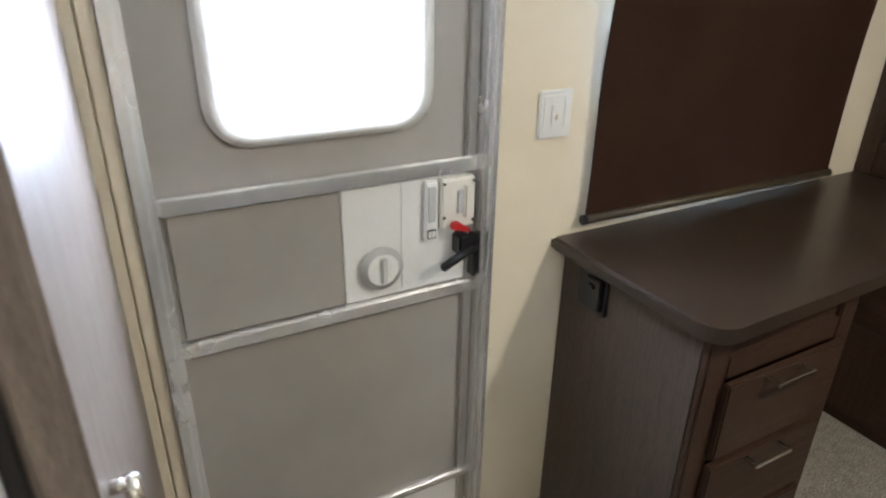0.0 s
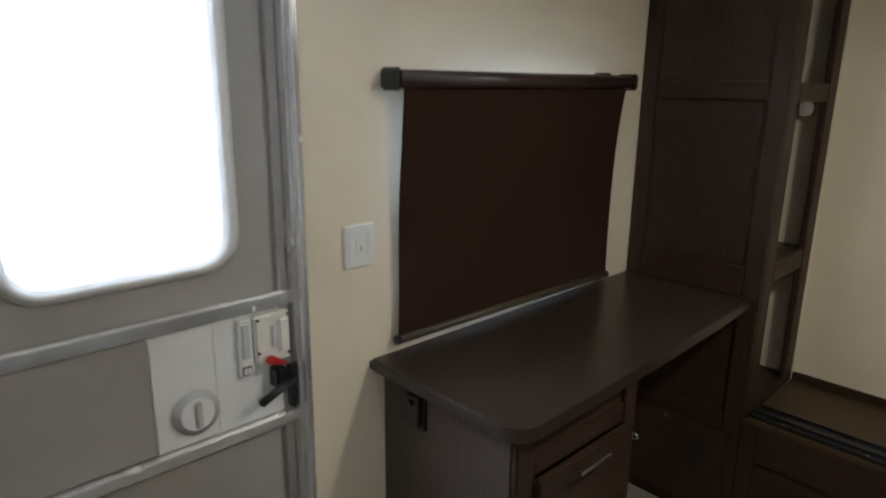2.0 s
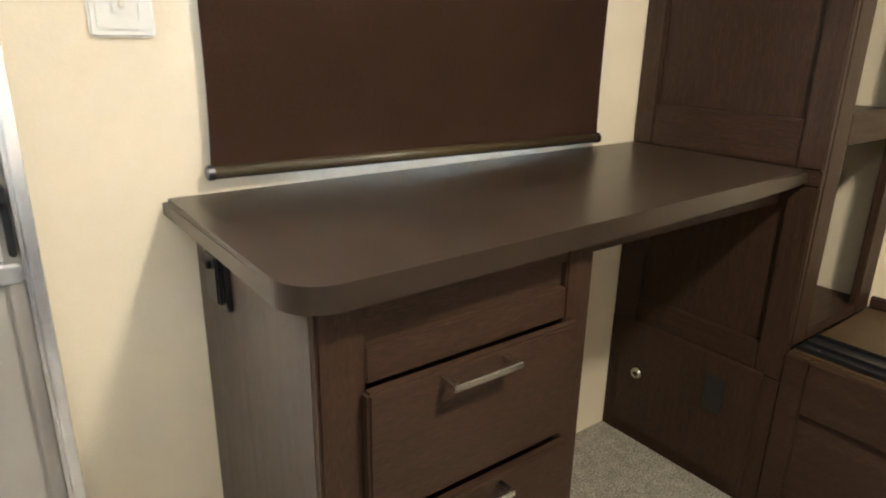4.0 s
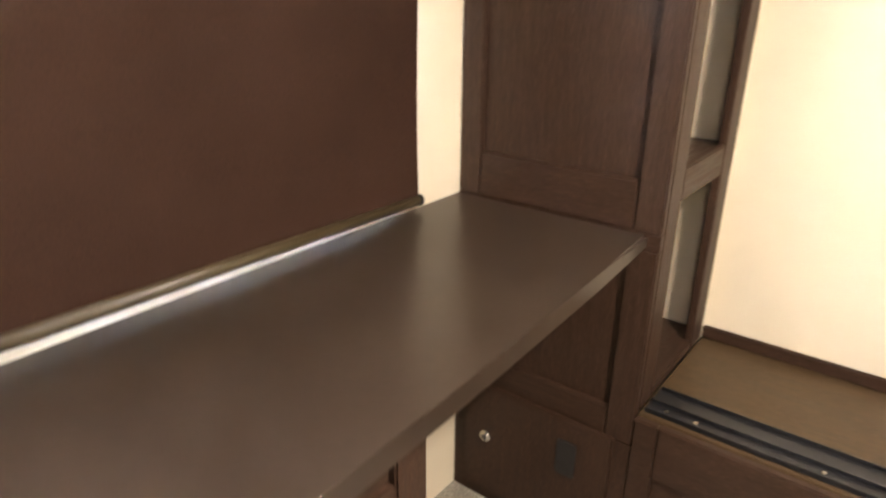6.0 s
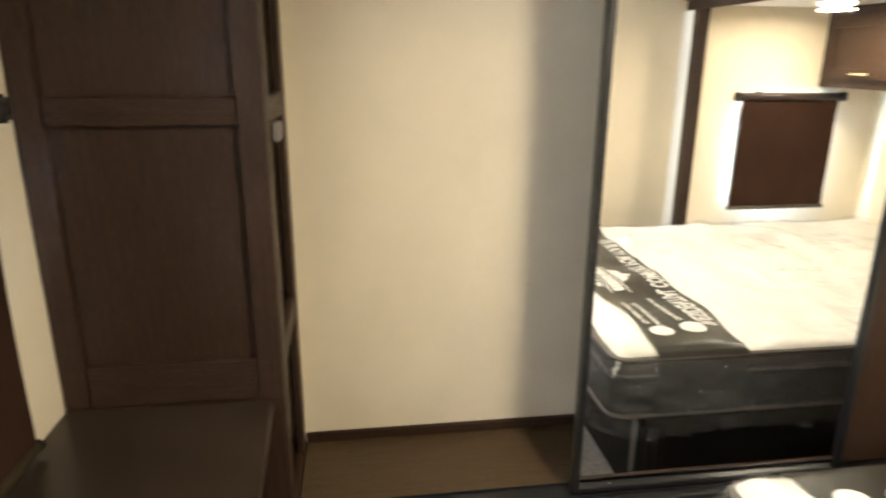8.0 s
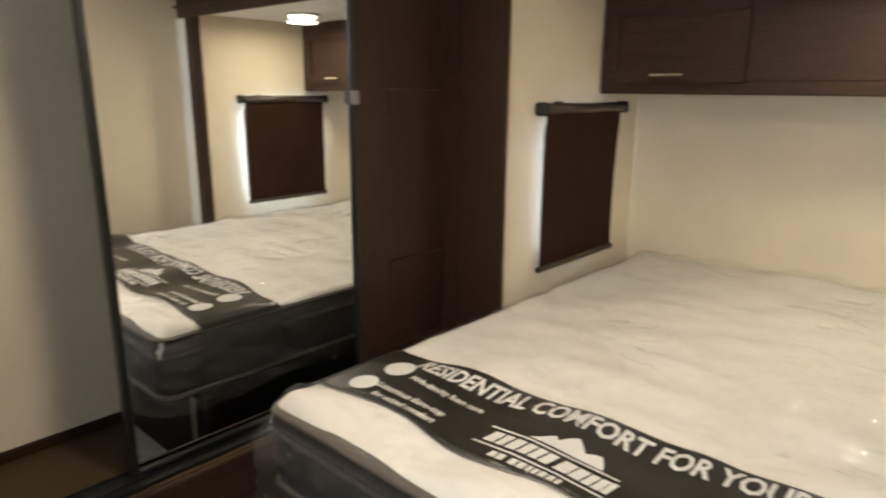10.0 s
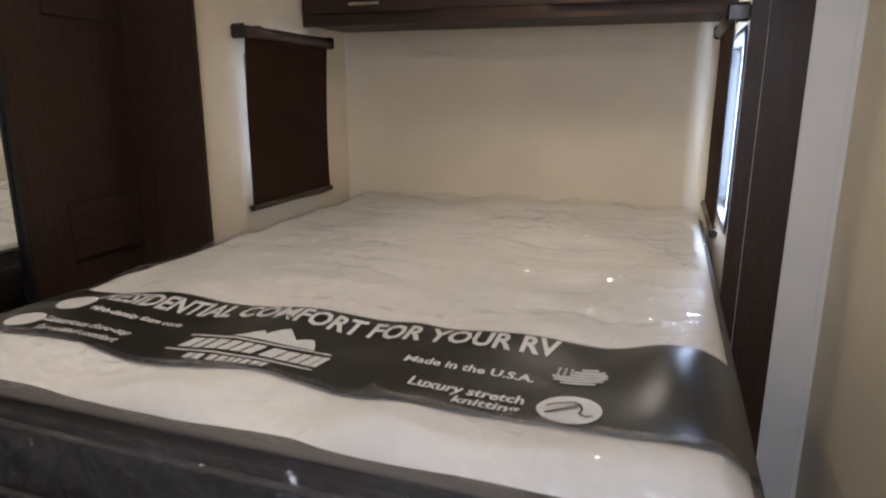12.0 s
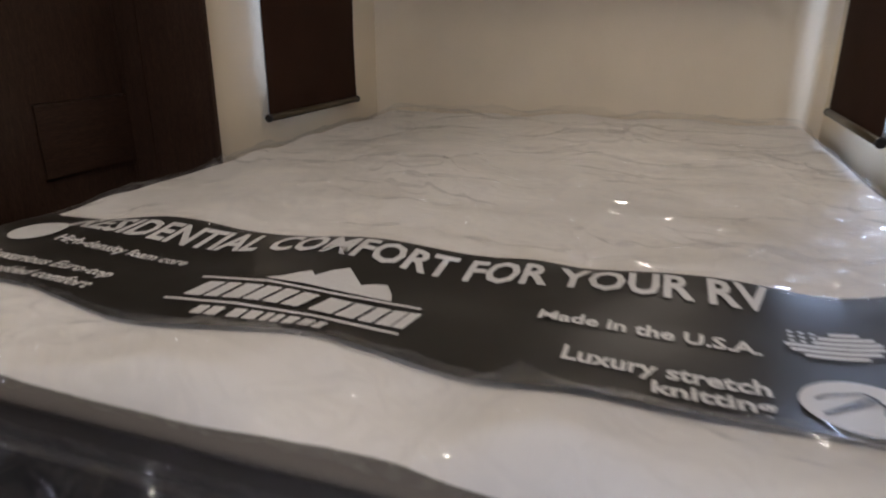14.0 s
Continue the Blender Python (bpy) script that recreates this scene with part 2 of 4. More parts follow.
def part(name, bm, mat, parent=None, label="", smooth=False):
    """Links a bmesh, given in world metres, as one mesh under a thing or a part."""
    o = ORIGIN.get(parent.name, Vector()) if parent else Vector()
    bmesh.ops.recalc_face_normals(bm, faces=bm.faces)
    if smooth:
        for f in bm.faces:
            f.smooth = True
    me = bpy.data.meshes.new(name)
    bm.transform(Matrix.Translation(-o))
    bm.to_mesh(me)
    bm.free()
    me.materials.append(mat)
    ob = new(name, me)
    ob.parent = parent
    ORIGIN[ob.name] = o
    return tagged(ob, label)


def whole(name, bm, mat, label, category="", group="", kind="", smooth=False):
    """A top-level mesh."""
    ob = part(name, bm, mat, None, label, smooth)
    return tagged(ob, label, category, group, kind)


def block(lo, hi, bevel=0.0, bm=None, segments=2):
    own = bmesh.new()
    m = Matrix.Translation([(a + b) / 2 for a, b in zip(lo, hi)]) @ Matrix.Diagonal([b - a for a, b in zip(lo, hi)] + [1])
    bmesh.ops.create_cube(own, size=1, matrix=m)
    if bevel:
        bmesh.ops.bevel(own, geom=own.edges[:], offset=bevel, segments=segments, affect="EDGES", clamp_overlap=True)
    return joined(bm, own)


def joined(bm, own):
    if bm is None:
        return own
    me = bpy.data.meshes.new("scratch")
    own.to_mesh(me)
    own.free()
    bm.from_mesh(me)
    bpy.data.meshes.remove(me)
    return bm


def rod(a, b, radius, sides=16, bm=None, bevel=0.0, radius2=None):
    a, b = Vector(a), Vector(b)
    own = bmesh.new()
    bmesh.ops.create_cone(own, cap_ends=True, segments=sides, radius1=radius, radius2=radius if radius2 is None else radius2, depth=(b - a).length)
    if bevel:
        rim = [e for e in own.edges if abs(e.verts[0].co.z - e.verts[1].co.z) < 1e-6]
        bmesh.ops.bevel(own, geom=rim, offset=bevel, segments=2, affect="EDGES", clamp_overlap=True)
    own.transform(Matrix.Translation((a + b) / 2) @ (b - a).to_track_quat("Z", "Y").to_matrix().to_4x4())
    return joined(bm, own)


def rounded_loop(u0, u1, v0, v1, r, n=6):
    pts = []
    for cu, cv, a0 in ((u1 - r, v1 - r, 0), (u0 + r, v1 - r, 90), (u0 + r, v0 + r, 180), (u1 - r, v0 + r, 270)):
        for k in range(n + 1):
            a = radians(a0 + 90 * k / n)
            pts.append((cu + r * math.cos(a), cv + r * math.sin(a)))
    return pts


def solid(loop, axis, w0, w1, bevel=0.0):
    """A slab: the outline given in the two other axes, from w0 to w1 along the axis."""
    bm = bmesh.new()
    place = {"x": lambda u, v, w: (w, u, v), "y": lambda u, v, w: (u, w, v), "z": lambda u, v, w: (u, v, w)}[axis]
    low = [bm.verts.new(place(u, v, w0)) for u, v in loop]
    high = [bm.verts.new(place(u, v, w1)) for u, v in loop]
    bm.faces.new(low)
    bm.faces.new(high[::-1])
    rims = []
    for i in range(len(loop)):
        j = (i + 1) % len(loop)
        bm.faces.new((low[i], low[j], high[j], high[i]))
    if bevel:
        rims = [e for e in bm.edges if abs(sum(place(0, 0, 1)[k] * (e.verts[0].co[k] - e.verts[1].co[k]) for k in range(3))) < 1e-6]
        bmesh.ops.bevel(bm, geom=rims, offset=bevel, segments=3, affect="EDGES", clamp_overlap=True)
    return bm


def ring(outer, inner, axis, w0, w1, bevel=0.0):
    """A flat frame between two outlines of as many points."""
    bm = bmesh.new()
    place = {"x": lambda u, v, w: (w, u, v), "y": lambda u, v, w: (u, w, v), "z": lambda u, v, w: (u, v, w)}[axis]
    a, b, c, d = ([bm.verts.new(place(u, v, w)) for u, v in loop] for loop, w in ((outer, w0), (inner, w0), (inner, w1), (outer, w1)))
    n = len(outer)
    for i in range(n):
        j = (i + 1) % n
        for p, q in ((a, b), (b, c), (c, d), (d, a)):
            bm.faces.new((p[i], p[j], q[j], q[i]))
    if bevel:
        along = [e for e in bm.edges if any(e.verts[0] in s and e.verts[1] in s for s in map(set, (a, b, c, d)))]
        bmesh.ops.bevel(bm, geom=along, offset=bevel, segments=2, affect="EDGES", clamp_overlap=True)
    return bm


def wall_slab(axis, w0, w1, u0, u1, z0, z1, holes=()):
    """A wall across the axis with rectangular holes (u0, u1, z0, z1) cut through it."""
    us = sorted({u0, u1, *(v for h in holes for v in h[:2] if u0 < v < u1)})
    zs = sorted({z0, z1, *(v for h in holes for v in h[2:] if z0 < v < z1)})
    full = {}
    for i in range(len(us) - 1):
        for k in range(len(zs) - 1):
            cu, cz = (us[i] + us[i + 1]) / 2, (zs[k] + zs[k + 1]) / 2
            full[i, k] = not any(h[0] < cu < h[1] and h[2] < cz < h[3] for h in holes)
    bm = bmesh.new()
    made = {}

    def vert(i, k, w):
        if (i, k, w) not in made:
            u, z = us[i], zs[k]
            made[i, k, w] = bm.verts.new((w, u, z) if axis == "x" else (u, w, z))
        return made[i, k, w]

    for (i, k), there in full.items():
        if not there:
            continue
        for w in (w0, w1):
            bm.faces.new([vert(a, b, w) for a, b in ((i, k), (i + 1, k), (i + 1, k + 1), (i, k + 1))])
        for (di, dk), ((a, b), (c, d)) in {(-1, 0): ((i, k), (i, k + 1)), (1, 0): ((i + 1, k), (i + 1, k + 1)), (0, -1): ((i, k), (i + 1, k)), (0, 1): ((i, k + 1), (i + 1, k + 1))}.items():
            if not full.get((i + di, k + dk)):
                bm.faces.new((vert(a, b, w0), vert(c, d, w0), vert(c, d, w1), vert(a, b, w1)))
    return bm


def structure(name, bm, mat, label):
    return whole(name, bm, mat, label, kind="structure")


# ---- the setting ----
CEIL = 1.98
structure("ground", block((-400, -400, -1.12), (400, 400, -1.0)), gravel, "pale gravel lot around the trailer")
structure("floor", block((-1.4, -2.0, -0.06), (3.1, 1.56, 0.0)), carpet, "beige looped carpet over the bedroom floor")
structure("wall_north", wall_slab("y", 1.495, 1.57, -1.4, 3.12, 0.0, CEIL, [(0.655, 1.3195, 0.03, 1.93), (1.665, 2.35, 0.868, 1.38)]), wall_vinyl, "cream vinyl wall with a door and a window")
structure("wall_east", wall_slab("x", 3.05, 3.12, -0.99, 1.495, 0.0, CEIL), wall_vinyl, "cream vinyl wall at the back of the closet")
structure("wall_west_north", wall_slab("x", 0.388, 0.531, 0.850, 1.495, 0.0, CEIL), ceiling_white, "pale wall beside the bedroom doorway")
structure("wall_west_south", wall_slab("x", 0.60, 0.662, -0.99, -0.25, 0.0, CEIL), wall_vinyl, "cream vinyl partition beside the bed slide-out")
structure("wall_south", wall_slab("y", -0.99, -0.925, 0.662, 3.12, 0.0, CEIL, [(0.872, 2.478, -0.1, 1.80)]), wall_vinyl, "cream wall round the slide-out opening")
structure("wall_slide_east", wall_slab("x", 2.478, 2.53, -1.955, -0.99, 0.0, 1.80, [(-1.655, -1.215, 0.785, 1.30)]), wall_vinyl, "cream slide-out side wall with a window")
structure("wall_slide_west", wall_slab("x", 0.82, 0.872, -1.955, -0.99, 0.0, 1.80, [(-1.63, -1.185, 0.768, 1.31)]), wall_vinyl, "cream slide-out side wall with a window")
structure("wall_slide_head", wall_slab("y", -2.015, -1.955, 0.82, 2.53, 0.0, 1.80), wall_vinyl, "cream vinyl wall at the head of the bed")
structure("ceiling", block((-1.4, -0.99, CEIL), (3.12, 1.57, CEIL + 0.06)), ceiling_white, "white ceiling board of the bedroom")
structure("ceiling_slide", block((0.82, -2.015, 1.80), (2.53, -0.99, 1.85)), ceiling_white, "white ceiling board of the slide-out")
# the passage that the camera comes from, closed round
structure("wall_hall_west", wall_slab("x", -1.4, -1.34, -0.99, 1.495, 0.0, CEIL), wall_vinyl, "cream wall closing the passage")
structure("wall_hall_south", wall_slab("y", -0.99, -0.93, -1.34, 0.60, 0.0, CEIL), wall_vinyl, "cream wall closing the passage")

# seam strips left of the entry door
structure("trim_seam", joined(block((0.605, 1.480, 0.0), (0.628, 1.4945, 1.95), 0.002), block((0.631, 1.484, 0.0), (0.654, 1.4945, 1.95), 0.002)), wall_vinyl, "cream vinyl-covered seam strips beside the door")

# slide-out surround: posts and crowned header
bm = block((2.448, -0.925, 0.0), (2.652, -0.905, 1.80), 0.003)
structure("trim_post_east", bm, wood_v, "dark wood post beside the bed slide-out")
bm = block((0.764, -0.925, 0.0), (0.852, -0.905, 1.80), 0.003)
block((0.855, -0.925, 0.0), (0.893, -0.908, 1.80), 0.003, bm)
structure("trim_post_west", bm, wood_v, "dark wood post with a grooved edge beside the bed")
bm = block((0.6625, -0.9245, 0.0), (0.7635, -0.911, 1.784), 0.002)
block((0.6625, -0.9105, 0.0), (0.678, -0.904, 1.784), 0.002, bm)
structure("trim_corner", bm, wall_pale, "pale vinyl corner trim between partition and post")
bm = block((0.70, -0.925, 1.785), (2.652, -0.895, 1.93), 0.004)
block((0.66, -0.925, 1.925), (2.652, -0.865, 1.979), 0.010, bm, 3)
block((0.68, -0.925, 1.835), (2.652, -0.885, 1.85), 0.003, bm)
structure("trim_header", bm, wood_x, "dark wood crowned header over the slide-out")

# ---- entry door ----
DX0, DX1 = 0.690, 1.294
door = thing("door_entry", (1.0, 1.54, 0.0), "aluminium-framed screen door with a bright frosted window", "door")
part("leaf", wall_slab("y", 1.538, 1.60, DX0 - 0.006, DX1 + 0.006, 0.04, 1.92, [(0.80, 1.19, 1.11, 1.75)]), mesh_screen, door, "grey mesh-covered door skin")
for side, (a, b) in {"left": (0.656, 0.674), "right": (1.3035, 1.3185)}.items():
    bm = block((a, 1.472, 0.03), (b, 1.60, 1.93), 0.003)
    part("jamb", bm, alu, door, "bright aluminium jamb")
part("jamb_lip", block((0.6745, 1.490, 0.03), (0.688, 1.60, 1.93), 0.002), alu, door)
part("jamb_lip", block((1.2975, 1.492, 0.03), (1.303, 1.60, 1.93), 0.002), alu, door)
part("head_jamb", block((0.675, 1.475, 1.91), (1.303, 1.60, 1.93), 0.002), alu, door)
part("stile", block((1.277, 1.522, 0.05), (1.297, 1.5378, 1.905), 0.002), mesh_screen, door)
for z0, z1 in ((0.990, 1.022), (0.712, 0.742), (0.172, 0.198)):
    bm = block((0.689, 1.516, z0), (1.297, 1.5375, z1), 0.0035)
    block((0.689, 1.513, z1 - 0.007), (1.297, 1.53, z1 - 0.001), 0.002, bm)
    part("cross_rail", bm, alu, door, "bright aluminium cross rail")
part("sliding_screen", block((0.700, 1.529, 0.744), (1.004, 1.5375, 0.988), 0.002), mesh_screen, door, "grey sliding hatch")
part("latch_panel", block((1.005, 1.527, 0.744), (1.2965, 1.5376, 0.988), 0.002), white_plastic, door, "white plastic latch panel")
part("panel_fold", block((1.128, 1.5245, 0.744), (1.133, 1.5275, 0.988), 0.001), white_plastic, door)
part("kick_panel", block((0.70, 1.531, 0.06), (1.2965, 1.5377, 0.170), 0.002), white_plastic, door, "white kick panel")


def fitting(name, bm, mat, parent, label="", smooth=False):
    """Door hardware, set a little up from the rail and towards the hinge side."""
    bmesh.ops.translate(bm, verts=bm.verts, vec=(-0.004, 0.0, 0.004))
    return part(name, bm, mat, parent, label, smooth)


# round hand-pull
pull = fitting("hand_pull", rod((1.085, 1.527, 0.808), (1.085, 1.512, 0.808), 0.047, 40, bevel=0.006), clear_grey, door, "round translucent hand pull", True)
fitting("pull_dish", rod((1.085, 1.5125, 0.808), (1.085, 1.5095, 0.808), 0.034, 36, bevel=0.001), white_plastic, pull)
fitting("grip", block((1.078, 1.502, 0.780), (1.092, 1.511, 0.836), 0.003), clear_grey, pull)
# lock box
lock = fitting("lock_box", block((1.212, 1.505, 0.872), (1.292, 1.527, 0.980), 0.004), ivory_plastic, door, "ivory plastic lock box")
fitting("cover", block((1.180, 1.512, 0.850), (1.210, 1.527, 0.978), 0.003), white_plastic, lock)
fitting("slot", block((1.186, 1.508, 0.893), (1.202, 1.513, 0.968), 0.001), clear_grey, lock)
fitting("recess", block((1.248, 1.500, 0.905), (1.262, 1.506, 0.955), 0.002), clear_grey, lock)
fitting("hub", block((1.262, 1.496, 0.893), (1.286, 1.506, 0.968), 0.004), ivory_plastic, lock)
fitting("warning_label", block((1.184, 1.5105, 0.856), (1.204, 1.5135, 0.876), 0.0005), black_plastic, lock, "small black label")
fitting("label_print", joined(block((1.186, 1.5095, 0.859), (1.1935, 1.512, 0.873)), block((1.195, 1.5095, 0.859), (1.202, 1.512, 0.873))), white_plastic, lock)
for sx, sz in ((1.218, 0.972), (1.286, 0.972), (1.218, 0.900), (1.286, 0.886)):
    fitting("screw", rod((sx, 1.506, sz), (sx, 1.5025, sz), 0.0035, 10), chrome, lock)
bm = solid([(1.226, 0.884), (1.232, 0.893), (1.243, 0.893), (1.272, 0.872), (1.270, 0.866), (1.232, 0.876)], "y", 1.486, 1.498, 0.002)
fitting("red_lever", bm, red_plastic, lock, "red lock lever")
handle = fitting("door_handle", block((1.248, 1.488, 0.812), (1.274, 1.525, 0.858), 0.004), black_plastic, door, "black plastic door handle")
fitting("backplate", block((1.288, 1.500, 0.752), (1.298, 1.527, 0.850), 0.002), black_plastic, handle)
fitting("lever", rod((1.290, 1.492, 0.830), (1.203, 1.482, 0.798), 0.0095, 14, bevel=0.003), black_plastic, handle, smooth=True)
# window
part("window_frame", ring(rounded_loop(0.782, 1.200, 1.088, 1.768, 0.075), rounded_loop(0.808, 1.168, 1.112, 1.742, 0.055), "y", 1.522, 1.612, 0.006), white_plastic, door, "white rounded window frame", True)
pane = part("window_pane", solid(rounded_loop(0.800, 1.185, 1.105, 1.744, 0.055), "y", 1.604, 1.608), frosted, door, "frosted glass pane")
pane.visible_shadow = False

# ---- interior door, folded back along the wall ----
leaf = thing("interior_door", (0.56, 1.17, 0.0), "grey-brown wood interior door standing open along the wall", "door")


def skew(bm, at_y, slope):
    for v in bm.verts:
        v.co.x += (v.co.y - at_y) * slope
    return bm


SL = 0.046
part("slab", skew(block((0.546, 0.857, 0.02), (0.583, 1.488, 1.93), 0.005, segments=3), 0.857, SL), wood_grey, leaf)
# black strip stands in for the shade in the gap behind the leaf
part("gap_shade", skew(block((0.5315, 0.860, 0.02), (0.5455, 1.488, 1.93), 0.002), 0.857, 0.04), edge_black, leaf, "black strip for the shaded gap behind the door")
bm = rod((0.585, 0.905, 1.002), (0.602, 0.907, 0.998), 0.0065, 12)
rod((0.585, 0.905, 0.878), (0.602, 0.907, 0.882), 0.0065, 12, bm)
rod((0.601, 0.907, 1.006), (0.604, 0.907, 0.940), 0.0075, 12, bm, 0.002)
rod((0.604, 0.907, 0.941), (0.601, 0.907, 0.874), 0.0075, 12, bm, 0.002)
part("pull_handle", bm, chrome, leaf, "bowed nickel pull handle", True)

# ---- wall switch ----
sw = thing("wall_switch", (1.463, 1.495, 1.04), "square white plastic wall switch on the cream wall", "switch")
plate = solid(rounded_loop(1.421, 1.505, 1.046, 1.146, 0.006, 3), "y", 1.4945, 1.4875, 0.003)
part("plate", plate, white_plastic, sw)
part("bezel", ring(rounded_loop(1.430, 1.496, 1.056, 1.136, 0.004, 3), rounded_loop(1.443, 1.483, 1.069, 1.123, 0.003, 3), "y", 1.4873, 1.4850, 0.001), white_plastic, sw)
part("rocker", block((1.450, 1.484, 1.076), (1.476, 1.4873, 1.116), 0.0015), white_plastic, sw)
part("toggle", block((1.459, 1.479, 1.085), (1.467, 1.4845, 1.098), 0.0015), ivory_plastic, sw)

# ---- windows with roller blinds ----


def window_in(name, axis, w_in, w_out, u0, u1, z0, z1, label):
    """Black-framed window; w_in is the room side of its wall."""
    s = 1 if w_out > w_in else -1
    ob = thing(name, ((u0 + u1) / 2, w_in, z0) if axis == "y" else (w_in, (u0 + u1) / 2, z0), label, "window")
    tagged(ob, kind="structure")
    part("window_frame", ring(rounded_loop(u0 - 0.022, u1 + 0.022, z0 - 0.022, z1 + 0.022, 0.06), rounded_loop(u0 + 0.02, u1 - 0.02, z0 + 0.02, z1 - 0.02, 0.045), axis, w_in - s * 0.006, w_out + s * 0.01, 0.004), black_plastic, ob, "black rounded frame", True)
    w = (w_in + w_out) / 2
    part("inner_gasket", ring(rounded_loop(u0 + 0.0, u1 - 0.0, z0 + 0.0, z1 - 0.0, 0.05), rounded_loop(u0 + 0.034, u1 - 0.034, z0 + 0.034, z1 - 0.034, 0.035), axis, w - 0.006, w + 0.006, 0.002), black_plastic, ob, "", True)
    p = part("pane", solid(rounded_loop(u0 + 0.02, u1 - 0.02, z0 + 0.02, z1 - 0.02, 0.045), axis, w - 0.002, w + 0.002), glass, ob, "clear window glass")
    p.visible_shadow = False
    return ob


window_in("window_desk", "y", 1.495, 1.57, 1.665, 2.35, 0.868, 1.38, "black-framed window behind the desk blind")
window_in("window_slide_east", "x", 2.478, 2.53, -1.655, -1.215, 0.785, 1.30, "black-framed slide-out window behind a blind")
window_in("window_slide_west", "x", 0.872, 0.82, -1.63, -1.185, 0.768, 1.31, "black-framed slide-out window behind a blind")


def roller_blind(axis, face, cloth_w, roll_w, u0, u1, z0, z1, over, bow, label, drop=0.0):
    """Roller blind on the wall face: cloth from u0 to u1, its roller longer by over at each end; drop: how much lower the hem hangs at u1."""
    at = (lambda u, w, z: (u, w, z)) if axis == "y" else (lambda u, w, z: (w, u, z))
    ob = thing("roller_blind", at((u0 + u1) / 2, face, z0), label, "blind", "roller blinds")
    bm, nu, nz = bmesh.new(), 26, 34
    rows = []
    for k in range(nz + 1):
        f = k / nz
        row = []
        for i in range(nu + 1):
            g = i / nu
            u = u0 + (u1 - u0) * g + bow * math.sin(f * 9.0) * 0.3 * (1 if g < 0.5 else -1) * abs(2 * g - 1) ** 6 + bow * math.sin(math.pi * f) * (1 - 2 * g) * abs(2 * g - 1) ** 3
            w = cloth_w + (roll_w - cloth_w) * f ** 3 + bow * 0.5 * math.sin(g * 5 + f * 4) * math.sin(math.pi * f)
            row.append(bm.verts.new(at(u, w, z0 - drop * g + (z1 - z0 + drop * g) * f)))
        rows.append(row)
    for a, b in zip(rows, rows[1:]):
        for i in range(nu):
            bm.faces.new((a[i], a[i + 1], b[i + 1], b[i]))
    # unseen pale layer behind the cloth, added to bounce daylight onto the wall
    bounce_lining = bm.copy()
    shift = 0.003 if face > cloth_w else -0.003
    bmesh.ops.translate(bounce_lining, verts=bounce_lining.verts, vec=at(0, shift, 0))
    part("cloth", bm, blind_cloth, ob, "dark brown blind cloth", True)
    part("bounce_lining", bounce_lining, bounce_cloth, ob, "unseen pale lining, added to bounce window light", True)
    part("hem_bar", rod(at(u0 - 0.004, cloth_w, z0 + 0.004), at(u1 + 0.004, cloth_w, z0 - drop + 0.004), 0.0105, 14, bevel=0.003), hem_olive, ob, "olive brown hem bar", True)
    for u, z in ((u0, z0), (u1, z0 - drop)):
        part("hem_cap", rod(at(u - 0.006, cloth_w, z + 0.004), at(u + 0.006, cloth_w, z + 0.004), 0.012, 14, bevel=0.002), black_plastic, ob)
    zr = z1 + 0.010
    part("roller", rod(at(u0 - over * 0.8, roll_w, zr), at(u1 + over * 0.8, roll_w, zr), 0.020, 22), blind_brown, ob, "brown roller tube", True)
    a, b = sorted((face, roll_w))
    for u, sgn in ((u0 - over, 1), (u1 + over, -1)):
        lo, hi = sorted((u, u + sgn * 0.012))
        bm = block(at(lo, min(face, roll_w) - (0.022 if roll_w < face else 0), zr - 0.024), at(hi, max(face, roll_w) + (0 if roll_w < face else 0.022), zr + 0.024), 0.006, segments=3) if axis == "y" else block((a - (0.022 if roll_w < face else 0), lo, zr - 0.024), (b + (0 if roll_w < face else 0.022), hi, zr + 0.024), 0.006, segments=3)
        part("bracket", bm, black_plastic, ob)
    u = u1 - 0.10
    part("bracket_clip", block(at(u - 0.012, min(face, roll_w) , zr + 0.014) if axis == "y" else (a, u - 0.012, zr + 0.014), at(u + 0.012, max(face, roll_w), zr + 0.026) if axis == "y" else (b, u + 0.012, zr + 0.026), 0.003), black_plastic, ob)
    return ob


bounce_cloth = soft_paint("pale_bounce_lining", (0.70, 0.70, 0.69), 0.7, 0.03)
hem_olive = soft_paint("olive_brown_hem_metal", (0.060, 0.044, 0.021), 0.4, 0.08)
blind_brown = soft_paint("brown_blind_metal", (0.045, 0.028, 0.022), 0.35, 0.08)
roller_blind("y", 1.495, 1.472, 1.447, 1.557, 2.448, 0.846, 1.447, 0.030, 0.005, "dark brown roller blind pulled down over the desk window", 0.012)
roller_blind("x", 2.478, 2.450, 2.440, -1.718, -1.152, 0.735, 1.340, 0.028, 0.004, "dark brown roller blind pulled down in the slide-out", 0.0)
roller_blind("x", 0.872, 0.908, 0.910, -1.705, -1.150, 0.757, 1.345, 0.028, 0.004, "dark brown roller blind hanging off the slide-out window", 0.0)

# ---- desk ----


def bar_handle(parent, axis, x0, x1, y, z, out, label="brushed nickel bar handle"):
    """A square bar pull along x standing out from a front at y."""
    s = 1 if out > 0 else -1
    bm = block((x0, min(y + out, y + out - s * 0.008), z - 0.005), (x1, max(y + out, y + out - s * 0.008), z + 0.005), 0.0015)
    for a in (x0 + 0.001, x1 - 0.011):
        block((a, min(y, y + out - s * 0.004), z - 0.005), (a + 0.010, max(y, y + out - s * 0.004), z + 0.005), 0.001, bm)
    return part("handle", bm, chrome, parent, label)


